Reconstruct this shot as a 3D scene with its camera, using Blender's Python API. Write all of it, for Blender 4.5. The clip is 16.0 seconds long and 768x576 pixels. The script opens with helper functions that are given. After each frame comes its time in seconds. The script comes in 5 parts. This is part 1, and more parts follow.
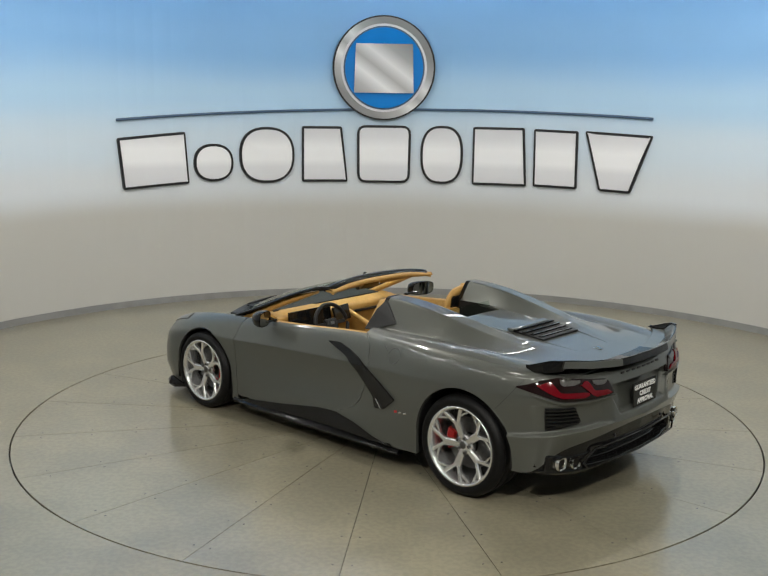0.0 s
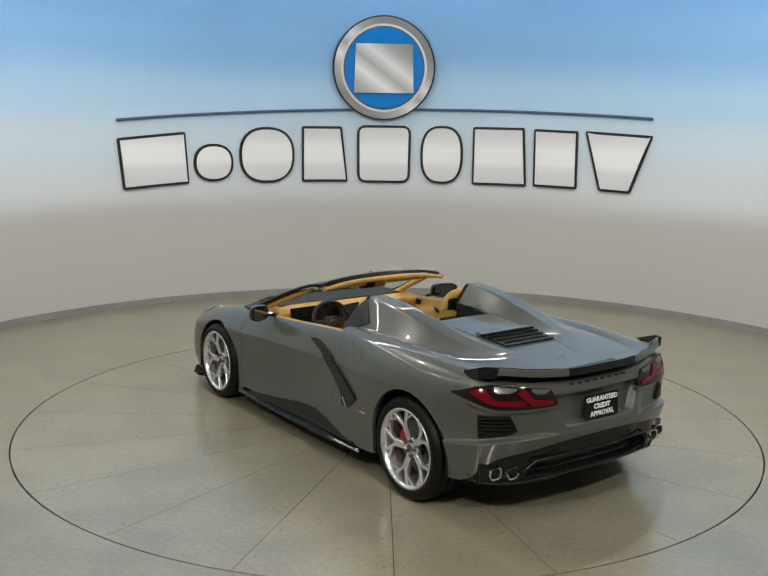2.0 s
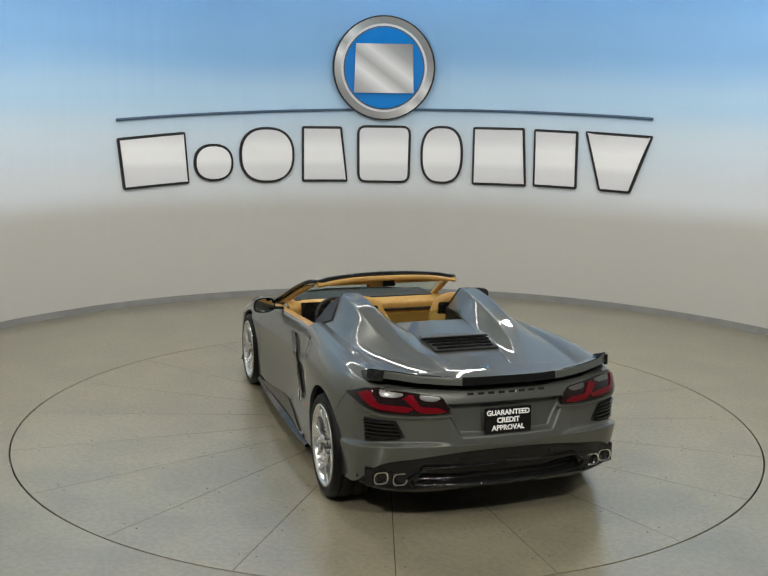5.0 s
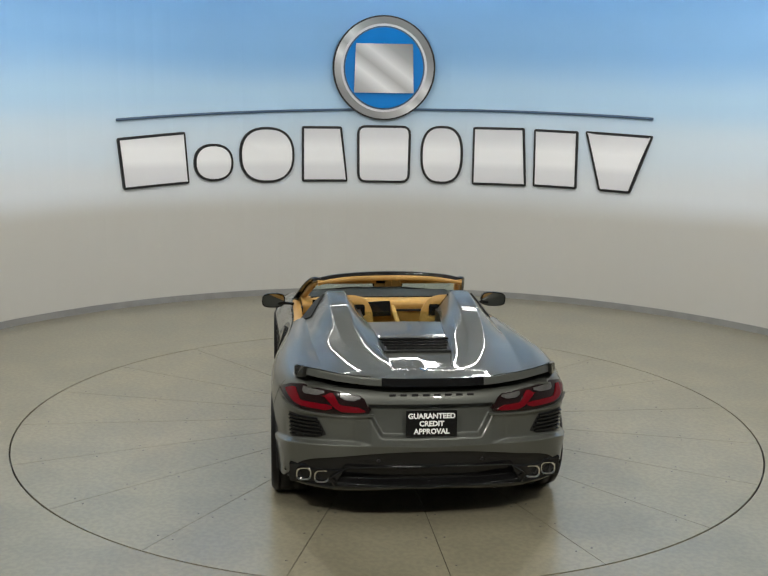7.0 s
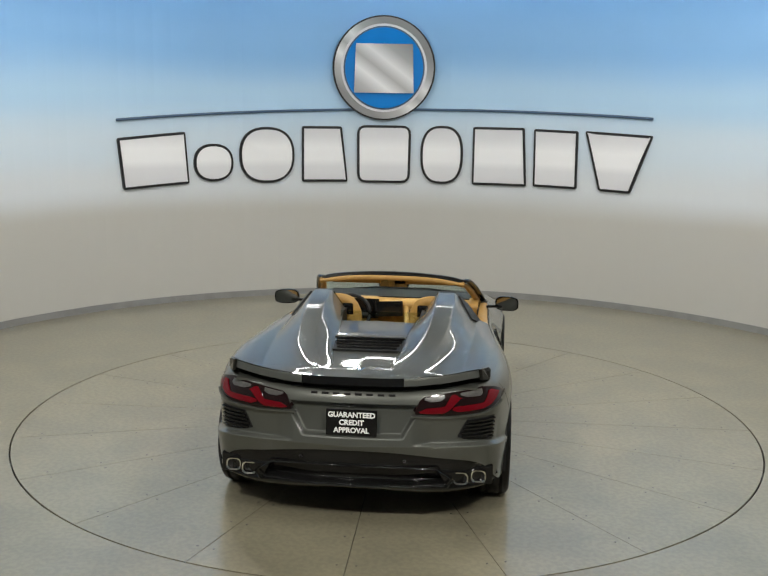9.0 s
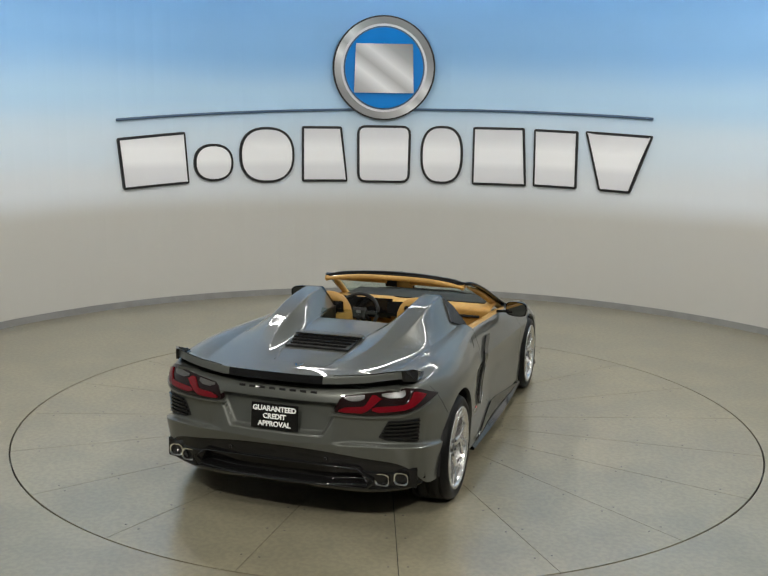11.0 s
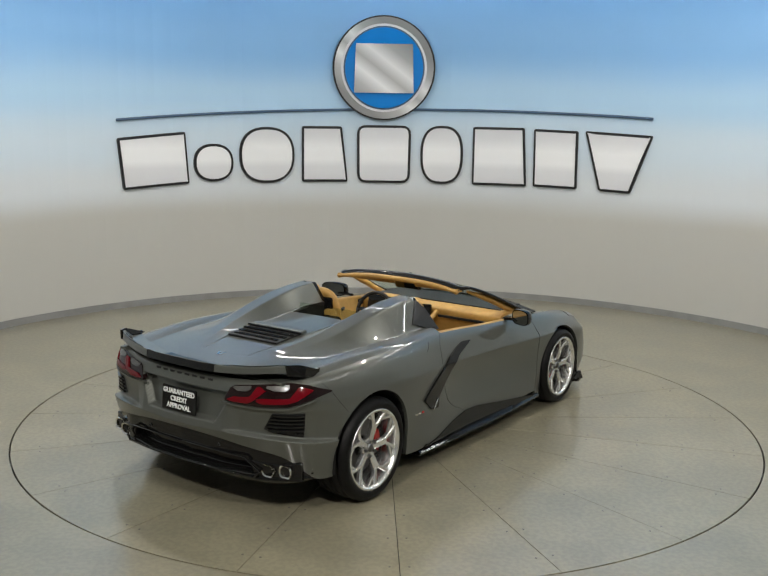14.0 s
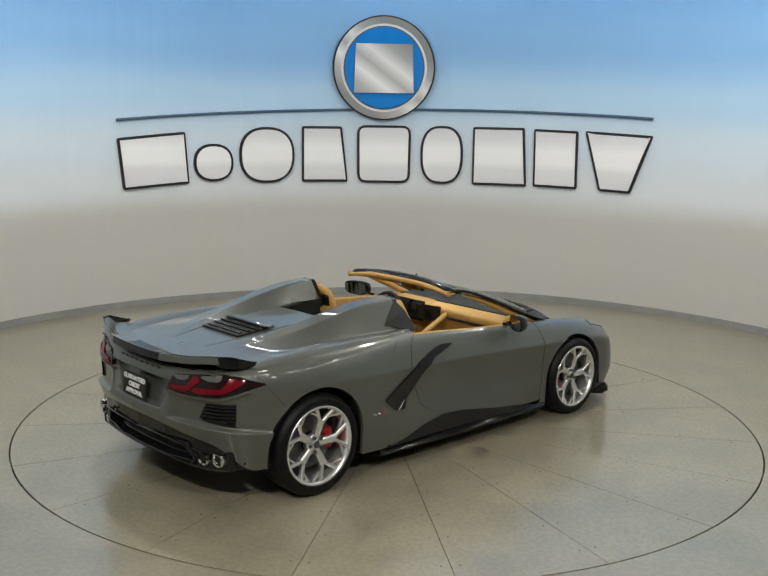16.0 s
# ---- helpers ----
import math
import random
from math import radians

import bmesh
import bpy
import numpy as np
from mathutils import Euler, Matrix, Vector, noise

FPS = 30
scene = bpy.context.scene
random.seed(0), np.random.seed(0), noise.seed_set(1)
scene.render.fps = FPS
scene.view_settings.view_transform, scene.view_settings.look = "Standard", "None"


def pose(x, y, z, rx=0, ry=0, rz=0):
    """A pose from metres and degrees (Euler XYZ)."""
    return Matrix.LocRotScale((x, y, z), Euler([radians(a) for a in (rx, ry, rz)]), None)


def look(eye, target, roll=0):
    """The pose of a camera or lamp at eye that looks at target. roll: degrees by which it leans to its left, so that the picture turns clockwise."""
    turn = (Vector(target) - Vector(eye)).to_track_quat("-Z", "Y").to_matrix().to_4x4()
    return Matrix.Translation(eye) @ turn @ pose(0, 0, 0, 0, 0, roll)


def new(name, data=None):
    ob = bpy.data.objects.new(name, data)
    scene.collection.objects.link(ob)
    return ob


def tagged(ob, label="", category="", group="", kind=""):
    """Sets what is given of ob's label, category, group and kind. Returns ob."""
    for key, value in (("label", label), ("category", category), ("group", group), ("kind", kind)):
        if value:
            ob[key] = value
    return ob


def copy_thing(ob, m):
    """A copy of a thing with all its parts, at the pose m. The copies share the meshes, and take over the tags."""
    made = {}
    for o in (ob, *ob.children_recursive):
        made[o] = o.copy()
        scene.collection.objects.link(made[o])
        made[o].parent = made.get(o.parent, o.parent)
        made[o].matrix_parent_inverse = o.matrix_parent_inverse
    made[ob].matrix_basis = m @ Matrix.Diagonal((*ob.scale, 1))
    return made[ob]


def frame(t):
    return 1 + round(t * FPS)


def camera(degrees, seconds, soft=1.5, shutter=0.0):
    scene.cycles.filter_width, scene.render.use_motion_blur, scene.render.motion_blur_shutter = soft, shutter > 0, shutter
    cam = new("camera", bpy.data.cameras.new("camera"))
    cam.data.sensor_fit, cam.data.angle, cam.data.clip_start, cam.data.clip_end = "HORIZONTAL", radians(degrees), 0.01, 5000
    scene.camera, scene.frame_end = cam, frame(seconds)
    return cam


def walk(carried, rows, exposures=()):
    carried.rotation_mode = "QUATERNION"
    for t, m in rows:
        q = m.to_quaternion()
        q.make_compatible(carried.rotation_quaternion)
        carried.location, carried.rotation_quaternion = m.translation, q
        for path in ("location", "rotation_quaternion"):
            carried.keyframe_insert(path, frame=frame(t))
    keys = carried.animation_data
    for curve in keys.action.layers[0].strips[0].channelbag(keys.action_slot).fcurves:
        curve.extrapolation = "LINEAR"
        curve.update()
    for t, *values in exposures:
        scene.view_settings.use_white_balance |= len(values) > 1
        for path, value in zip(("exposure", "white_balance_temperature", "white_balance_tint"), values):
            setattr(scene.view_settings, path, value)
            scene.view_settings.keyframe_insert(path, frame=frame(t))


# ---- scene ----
SECONDS = 16.0
cam = camera(42.07, SECONDS, soft=1.4)
EYE = (0.0, -7.868, 2.551)
VIEW = look(EYE, (-0.0381, -0.1342, 1.0937), 0.84)
walk(cam, [(0.0, VIEW), (SECONDS, VIEW)], exposures=[(0.0, 0.0), (SECONDS, 0.0)])

# ---- light: showroom without daylight, ring lamp and downlights under the ceiling ----
CEILING = 4.7
world = bpy.data.worlds.new("world")
world.use_nodes = True
world.node_tree.nodes["Background"].inputs[0].default_value = (0.55, 0.57, 0.6, 1)
world.node_tree.nodes["Background"].inputs[1].default_value = 0.05
scene.world = world
# the 5 and 6 W lamps are unseen fill, added to lift the floor
# x, y, height, power, width, spread in degrees, whether it is turned towards the car
DOWNLIGHTS = [(-1.8, -6.6, 4.57, 64, 0.30, 110, True), (1.8, -6.6, 4.57, 64, 0.30, 110, True), (-4.3, -4.6, 4.57, 6, 0.30, 125, True), (4.3, -4.6, 4.57, 6, 0.30, 125, True),
              (-1.5, -2.4, 4.57, 5, 0.30, 125, False), (1.5, -2.4, 4.57, 5, 0.30, 125, False),
              (-2.2, 1.2, 4.57, 80, 0.18, 175, False), (2.4, 1.4, 4.57, 80, 0.18, 175, False), (-4.3, -0.6, 4.57, 6, 0.30, 125, False), (4.3, -0.6, 4.57, 6, 0.30, 125, False)]


def area_lamp(name, x, y, z, size, watts, spread, colour=(1.0, 0.965, 0.90), target=None):
    data = bpy.data.lights.new(name, "AREA")
    data.shape, data.size, data.energy, data.color = "DISK", size, watts, colour
    data.spread = radians(spread)
    ob = new(name, data)
    ob.matrix_world = look((x, y, z), target or (x, y, 0))
    return ob


for lx, ly, lz, watts, width, spread, turned in DOWNLIGHTS:
    area_lamp("downlight_lamp", lx, ly, lz - 0.03, width, watts, spread, target=(lx * 0.35, -0.9, 0.5) if turned else None)


# ---- materials ----
def shader(name, base, rough=0.5, metal=0.0, coat=0.0, coat_rough=0.03, spec=0.5, noise_scale=0.0, tint=0.0, bump=0.0, bump_scale=200.0, rough_var=0.0, big_scale=0.0, big=0.0):
    """A Principled material with grain and stains at two scales."""
    m = bpy.data.materials.new(name)
    m.use_nodes = True
    nt = m.node_tree
    b = nt.nodes["Principled BSDF"]
    b.inputs["Base Color"].default_value = (*base, 1)
    b.inputs["Roughness"].default_value, b.inputs["Metallic"].default_value = rough, metal
    b.inputs["Coat Weight"].default_value, b.inputs["Coat Roughness"].default_value = coat, coat_rough
    b.inputs["Specular IOR Level"].default_value = spec
    co = nt.nodes.new("ShaderNodeTexCoord").outputs["Object"]

    def noise_node(scale, detail=4.0):
        n = nt.nodes.new("ShaderNodeTexNoise")
        n.inputs["Scale"].default_value, n.inputs["Detail"].default_value = scale, detail
        nt.links.new(co, n.inputs["Vector"])
        return n.outputs["Fac"]

    if tint or big:
        col = None
        for sc, amount in ((noise_scale, tint), (big_scale, big)):
            if not amount:
                continue
            ramp = nt.nodes.new("ShaderNodeMapRange")
            ramp.inputs[1].default_value, ramp.inputs[2].default_value = 0.4, 0.6
            ramp.inputs[3].default_value, ramp.inputs[4].default_value = 1 - amount, 1 + amount
            nt.links.new(noise_node(sc, 3.0), ramp.inputs[0])
            mul = nt.nodes.new("ShaderNodeVectorMath")
            mul.operation = "SCALE"
            if col is None:
                mul.inputs[0].default_value = base
            else:
                nt.links.new(col, mul.inputs[0])
            nt.links.new(ramp.outputs[0], mul.inputs["Scale"])
            col = mul.outputs[0]
        nt.links.new(col, b.inputs["Base Color"])
    if rough_var:
        rr = nt.nodes.new("ShaderNodeMapRange")
        rr.inputs[1].default_value, rr.inputs[2].default_value = 0.4, 0.6
        rr.inputs[3].default_value, rr.inputs[4].default_value = rough - rough_var, rough + rough_var
        nt.links.new(noise_node(big_scale or 3.0, 5.0), rr.inputs[0])
        nt.links.new(rr.outputs[0], b.inputs["Roughness"])
    if bump:
        bn = nt.nodes.new("ShaderNodeBump")
        bn.inputs["Strength"].default_value, bn.inputs["Distance"].default_value = bump, 0.002
        nt.links.new(noise_node(bump_scale, 3.0), bn.inputs["Height"])
        nt.links.new(bn.outputs[0], b.inputs["Normal"])
    return m


def glowing(name, colour, strength):
    m = bpy.data.materials.new(name)
    m.use_nodes = True
    b = m.node_tree.nodes["Principled BSDF"]
    b.inputs["Base Color"].default_value = (*colour, 1)
    b.inputs["Emission Color"].default_value = (*colour, 1)
    b.inputs["Emission Strength"].default_value = strength
    return m


def glass(name, colour, rough=0.0):
    m = bpy.data.materials.new(name)
    m.use_nodes = True
    b = m.node_tree.nodes["Principled BSDF"]
    b.inputs["Base Color"].default_value = (*colour, 1)
    b.inputs["Transmission Weight"].default_value, b.inputs["Roughness"].default_value = 1.0, rough
    b.inputs["IOR"].default_value = 1.06
    return m


def wall_mural():
    """Wall paint: plain warm grey low down, passing into a painted sky with soft streaks."""
    m = shader("wall_mural", (0.5, 0.5, 0.48), rough=0.75, spec=0.2)
    nt = m.node_tree
    b = nt.nodes["Principled BSDF"]
    co = nt.nodes.new("ShaderNodeTexCoord").outputs["Object"]
    sep = nt.nodes.new("ShaderNodeSeparateXYZ")
    nt.links.new(co, sep.inputs[0])
    mp = nt.nodes.new("ShaderNodeMapping")
    mp.inputs["Scale"].default_value = (0.16, 0.16, 0.9)
    nt.links.new(co, mp.inputs[0])
    n = nt.nodes.new("ShaderNodeTexNoise")
    n.inputs["Scale"].default_value, n.inputs["Detail"].default_value = 1.3, 2.0
    nt.links.new(mp.outputs[0], n.inputs["Vector"])
    add = nt.nodes.new("ShaderNodeMath")
    add.operation = "MULTIPLY_ADD"
    add.inputs[1].default_value, add.inputs[2].default_value = 0.36, -0.18
    nt.links.new(n.outputs["Fac"], add.inputs[0])
    total = nt.nodes.new("ShaderNodeMath")
    total.operation = "ADD"
    nt.links.new(sep.outputs["Z"], total.inputs[0])
    nt.links.new(add.outputs[0], total.inputs[1])
    rng = nt.nodes.new("ShaderNodeMapRange")
    rng.inputs[1].default_value, rng.inputs[2].default_value = 0.0, 5.0
    nt.links.new(total.outputs[0], rng.inputs[0])
    ramp = nt.nodes.new("ShaderNodeValToRGB")
    cr = ramp.color_ramp
    cr.interpolation = "EASE"
    # the last stop greys the unseen top, so the deck mirrors less blue
    stops = [(0.0, (0.55, 0.54, 0.50)), (0.215, (0.55, 0.54, 0.50)), (0.30, (0.72, 0.76, 0.79)), (0.40, (0.66, 0.77, 0.86)),
             (0.52, (0.46, 0.67, 0.87)), (0.64, (0.26, 0.49, 0.80)), (0.86, (0.15, 0.36, 0.70)), (0.92, (0.42, 0.42, 0.41))]
    while len(cr.elements) < len(stops):
        cr.elements.new(0.5)
    for e, (p, c) in zip(cr.elements, stops):
        e.position, e.color = p, (*c, 1)
    nt.links.new(rng.outputs[0], ramp.inputs[0])
    # the picture ends beside the turntable; the unseen rest is greyed to weaken blue reflections
    side = nt.nodes.new("ShaderNodeMapRange")
    side.interpolation_type = "SMOOTHSTEP"
    side.inputs[1].default_value, side.inputs[2].default_value = 1.6, 2.5
    nt.links.new(sep.outputs["Y"], side.inputs[0])
    mix = nt.nodes.new("ShaderNodeMix")
    mix.data_type = "RGBA"
    mix.inputs[6].default_value = (0.50, 0.535, 0.56, 1)
    nt.links.new(side.outputs[0], mix.inputs[0])
    nt.links.new(ramp.outputs[0], mix.inputs[7])
    nt.links.new(mix.outputs[2], b.inputs["Base Color"])
    return m


MURAL = wall_mural()
CEIL = shader("ceiling_paint", (0.62, 0.62, 0.6), 0.8, tint=0.03, noise_scale=2.0)
CONCRETE = shader("polished_concrete", (0.234, 0.213, 0.148), 0.45, coat=1.0, coat_rough=0.18, spec=0.3, tint=0.06, noise_scale=30.0, big=0.09, big_scale=1.4, rough_var=0.03, bump=0.02, bump_scale=90)
PLATE = shader("turntable_concrete", (0.235, 0.213, 0.147), 0.45, coat=1.0, coat_rough=0.17, spec=0.3, tint=0.065, noise_scale=30.0, big=0.10, big_scale=1.5, rough_var=0.04, bump=0.03, bump_scale=160)
for sealed in (CONCRETE, PLATE):
    sealed.node_tree.nodes["Principled BSDF"].inputs["Coat IOR"].default_value = 1.58
BASEBOARD = shader("baseboard_vinyl", (0.27, 0.27, 0.262), 0.45, tint=0.05, noise_scale=6.0)
GAP = shader("dark_gap", (0.02, 0.02, 0.02), 0.8)
BOLT = shader("bolt_steel", (0.12, 0.115, 0.1), 0.5, metal=0.6)
PAINT = shader("grey_metallic_paint", (0.086, 0.090, 0.079), 0.40, metal=0.35, spec=0.25, coat=0.9, coat_rough=0.012, tint=0.05, noise_scale=900.0)
BLACK = shader("gloss_black_trim", (0.007, 0.007, 0.007), 0.07, spec=0.35, tint=0.1, noise_scale=300.0)
MATT = shader("matt_black_plastic", (0.010, 0.010, 0.010), 0.5, spec=0.3, bump=0.15, bump_scale=500)
RUBBER = shader("tyre_rubber", (0.004, 0.004, 0.004), 0.5, spec=0.18, tint=0.2, noise_scale=40, bump=0.1, bump_scale=300)
SILVER = shader("bright_silver_wheel", (0.72, 0.72, 0.71), 0.26, metal=0.9, tint=0.03, noise_scale=60)
CHROME = shader("chrome", (0.8, 0.79, 0.76), 0.1, metal=1.0)
STEEL = shader("brake_steel", (0.13, 0.13, 0.13), 0.4, metal=0.9, tint=0.1, noise_scale=50)
REDCAL = shader("red_brake_enamel", (0.4, 0.012, 0.012), 0.3)
TAN = shader("tan_leather", (0.43, 0.245, 0.062), 0.5, tint=0.06, noise_scale=25, bump=0.25, bump_scale=350)
TANDARK = shader("tan_leather_worn", (0.44, 0.26, 0.07), 0.55, tint=0.08, noise_scale=25, bump=0.25, bump_scale=350)
REDLENS = shader("red_lamp_lens", (0.12, 0.002, 0.006), 0.12, spec=0.3, coat=0.2)
DARKLENS = shader("smoked_lamp_lens", (0.010, 0.004, 0.004), 0.08, spec=0.35, coat=0.25)
CLEAR = shader("clear_lamp_lens", (0.07, 0.068, 0.064), 0.3, coat=0.5, tint=0.15, noise_scale=80)
PAINT.node_tree.nodes["Principled BSDF"].inputs["Coat IOR"].default_value = 1.48
SCREEN = glass("windscreen_glass", (0.70, 0.79, 0.73))
MIRROR = shader("mirror_glass", (0.30, 0.30, 0.29), 0.02, metal=1.0)
WHITE = shader("white_print", (0.8, 0.8, 0.78), 0.5)


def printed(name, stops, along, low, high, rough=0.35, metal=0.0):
    """A printed face whose tone runs along a direction, so that a silver sheen lies in its colour."""
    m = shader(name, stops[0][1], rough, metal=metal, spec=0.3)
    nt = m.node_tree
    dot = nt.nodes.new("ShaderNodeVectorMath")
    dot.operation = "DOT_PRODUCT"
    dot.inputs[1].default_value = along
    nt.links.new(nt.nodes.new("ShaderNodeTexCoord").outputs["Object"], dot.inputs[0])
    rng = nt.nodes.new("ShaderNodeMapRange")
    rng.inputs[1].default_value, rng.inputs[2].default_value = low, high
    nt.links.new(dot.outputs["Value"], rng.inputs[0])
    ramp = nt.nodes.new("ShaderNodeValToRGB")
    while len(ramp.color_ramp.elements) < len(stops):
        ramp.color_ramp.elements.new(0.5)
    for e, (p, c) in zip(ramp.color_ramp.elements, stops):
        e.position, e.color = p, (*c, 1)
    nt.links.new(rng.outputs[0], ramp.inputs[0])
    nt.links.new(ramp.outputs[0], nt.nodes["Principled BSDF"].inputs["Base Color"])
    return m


SIGNBLACK = shader("black_sign_edge", (0.012, 0.012, 0.014), 0.4)
# light and dark stops draw the sheen of silver into the print
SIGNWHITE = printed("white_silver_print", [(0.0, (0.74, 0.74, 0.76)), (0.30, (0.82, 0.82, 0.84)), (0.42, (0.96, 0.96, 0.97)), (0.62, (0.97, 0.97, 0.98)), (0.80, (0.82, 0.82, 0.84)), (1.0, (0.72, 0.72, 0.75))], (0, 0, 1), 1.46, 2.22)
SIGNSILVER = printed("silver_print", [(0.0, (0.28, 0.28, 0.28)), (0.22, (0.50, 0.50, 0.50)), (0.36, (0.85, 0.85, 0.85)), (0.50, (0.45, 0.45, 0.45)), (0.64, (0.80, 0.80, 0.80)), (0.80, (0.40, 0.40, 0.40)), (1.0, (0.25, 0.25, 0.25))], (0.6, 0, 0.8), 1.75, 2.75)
SIGNBLUE = shader("blue_sign_acrylic", (0.004, 0.20, 0.60), 0.3, spec=0.2, tint=0.05, noise_scale=2)
SIGNNAVY = shader("slate_blue_sign_line", (0.06, 0.11, 0.19), 0.4)
LAMPGLOW = glowing("lamp_diffuser", (0.98, 0.98, 0.95), 50.0)
HOUSING = shader("white_lamp_housing", (0.7, 0.7, 0.7), 0.4)


# ---- mesh helpers ----
def part(name, bm, material, parent=None, label=""):
    me = bpy.data.meshes.new(name)
    bm.to_mesh(me)
    bm.free()
    me.materials.append(material)
    ob = new(name, me)
    if parent:
        ob.parent = parent
    return tagged(ob, label)


def raw(name, verts, faces, material, parent=None, label="", smooth=None):
    """A mesh from computed vertices; smooth: how many of the first faces are shaded smooth (None: all)."""
    me = bpy.data.meshes.new(name)
    me.from_pydata([tuple(map(float, v)) for v in verts], [], faces)
    n = len(faces) if smooth is None else smooth
    me.polygons.foreach_set("use_smooth", [i < n for i in range(len(faces))])
    me.materials.append(material)
    me.update()
    ob = new(name, me)
    if parent:
        ob.parent = parent
    return tagged(ob, label)


def box(bm, size, at=(0, 0, 0), turn=None, bevel=0.0, seg=2):
    """A bevelled box added to bm."""
    made = bmesh.ops.create_cube(bm, size=1.0)["verts"]
    m = Matrix.Translation(at) @ (turn or Matrix.Identity(4)) @ Matrix.Diagonal((*size, 1))
    bmesh.ops.transform(bm, matrix=m, verts=made)
    if bevel:
        edges = {e for v in made for e in v.link_edges}
        bmesh.ops.bevel(bm, geom=list(edges), offset=bevel, segments=seg, affect="EDGES", profile=0.6)
    return bm


def lathe(profile, n=64, axis="y", closed=False):
    """Vertices and faces of a profile [(radius, height)] turned round an axis."""
    v, f, k = [], [], len(profile)
    for i in range(n):
        a = 2 * math.pi * i / n
        for r, h in profile:
            v.append((r * math.cos(a), h, r * math.sin(a)) if axis == "y" else (r * math.cos(a), r * math.sin(a), h))
    for i in range(n):
        j = (i + 1) % n
        for q in range(k if closed else k - 1):
            p = (q + 1) % k
            quad = [i * k + q, j * k + q, j * k + p, i * k + p]
            f.append(quad[::-1] if axis == "y" else quad)
    return v, f


def smooth_path(points, per=8):
    """A smooth curve through control points."""
    P = np.array(points, float)
    u = np.linspace(0, len(P) - 1, (len(P) - 1) * per + 1)
    return spline(P, u)


def spline(P, u):
    """Catmull-Rom through P (first axis) at the parameters u."""
    P, u = np.asarray(P, float), np.asarray(u, float)
    n = len(P)
    i = np.clip(np.floor(u).astype(int), 0, n - 2)
    t = (u - i).reshape(-1, *([1] * (P.ndim - 1)))
    a, b, c, d = P[np.maximum(i - 1, 0)], P[i], P[i + 1], P[np.minimum(i + 2, n - 1)]
    a = np.where((i == 0).reshape(t.shape), 2 * b - c, a)
    d = np.where((i == n - 2).reshape(t.shape), 2 * c - b, d)
    return 0.5 * (2 * b + (c - a) * t + (2 * a - 5 * b + 4 * c - d) * t * t + (3 * b - a - 3 * c + d) * t ** 3)


def soft_spline(P, u):
    """A uniform cubic B-spline over P (first axis) at the parameters u; its ends meet the first and last points."""
    P, u = np.asarray(P, float), np.asarray(u, float)
    n = len(P)
    i = np.clip(np.floor(u).astype(int), 0, n - 2)
    t = (u - i).reshape(-1, *([1] * (P.ndim - 1)))
    a, b, c, d = P[np.maximum(i - 1, 0)], P[i], P[i + 1], P[np.minimum(i + 2, n - 1)]
    a = np.where((i == 0).reshape(t.shape), 2 * b - c, a)
    d = np.where((i == n - 2).reshape(t.shape), 2 * c - b, d)
    return ((1 - t) ** 3 * a + (3 * t ** 3 - 6 * t * t + 4) * b + (-3 * t ** 3 + 3 * t * t + 3 * t + 1) * c + t ** 3 * d) / 6


def tube(path, radius, n=8, flat=1.0):
    """Vertices and faces of a tube along a path; flat squeezes it in its second direction. radius: number or one a point."""
    P = np.asarray(path, float)
    R = np.broadcast_to(radius, len(P))
    T = np.gradient(P, axis=0)
    v, f = [], []
    up = np.array([0, 0, 1.0])
    for p, t, r in zip(P, T, R):
        t = t / np.linalg.norm(t)
        s = np.cross(t, up)
        s = s / max(np.linalg.norm(s), 1e-6)
        w = np.cross(s, t)
        for k in range(n):
            a = 2 * math.pi * k / n
            v.append(p + r * (math.cos(a) * s + flat * math.sin(a) * w))
    for i in range(len(P) - 1):
        for k in range(n):
            q = (k + 1) % n
            f.append([i * n + k, i * n + q, (i + 1) * n + q, (i + 1) * n + k])
    f.append(list(range(n))[::-1])
    f.append([(len(P) - 1) * n + k for k in range(n)])
    return v, f


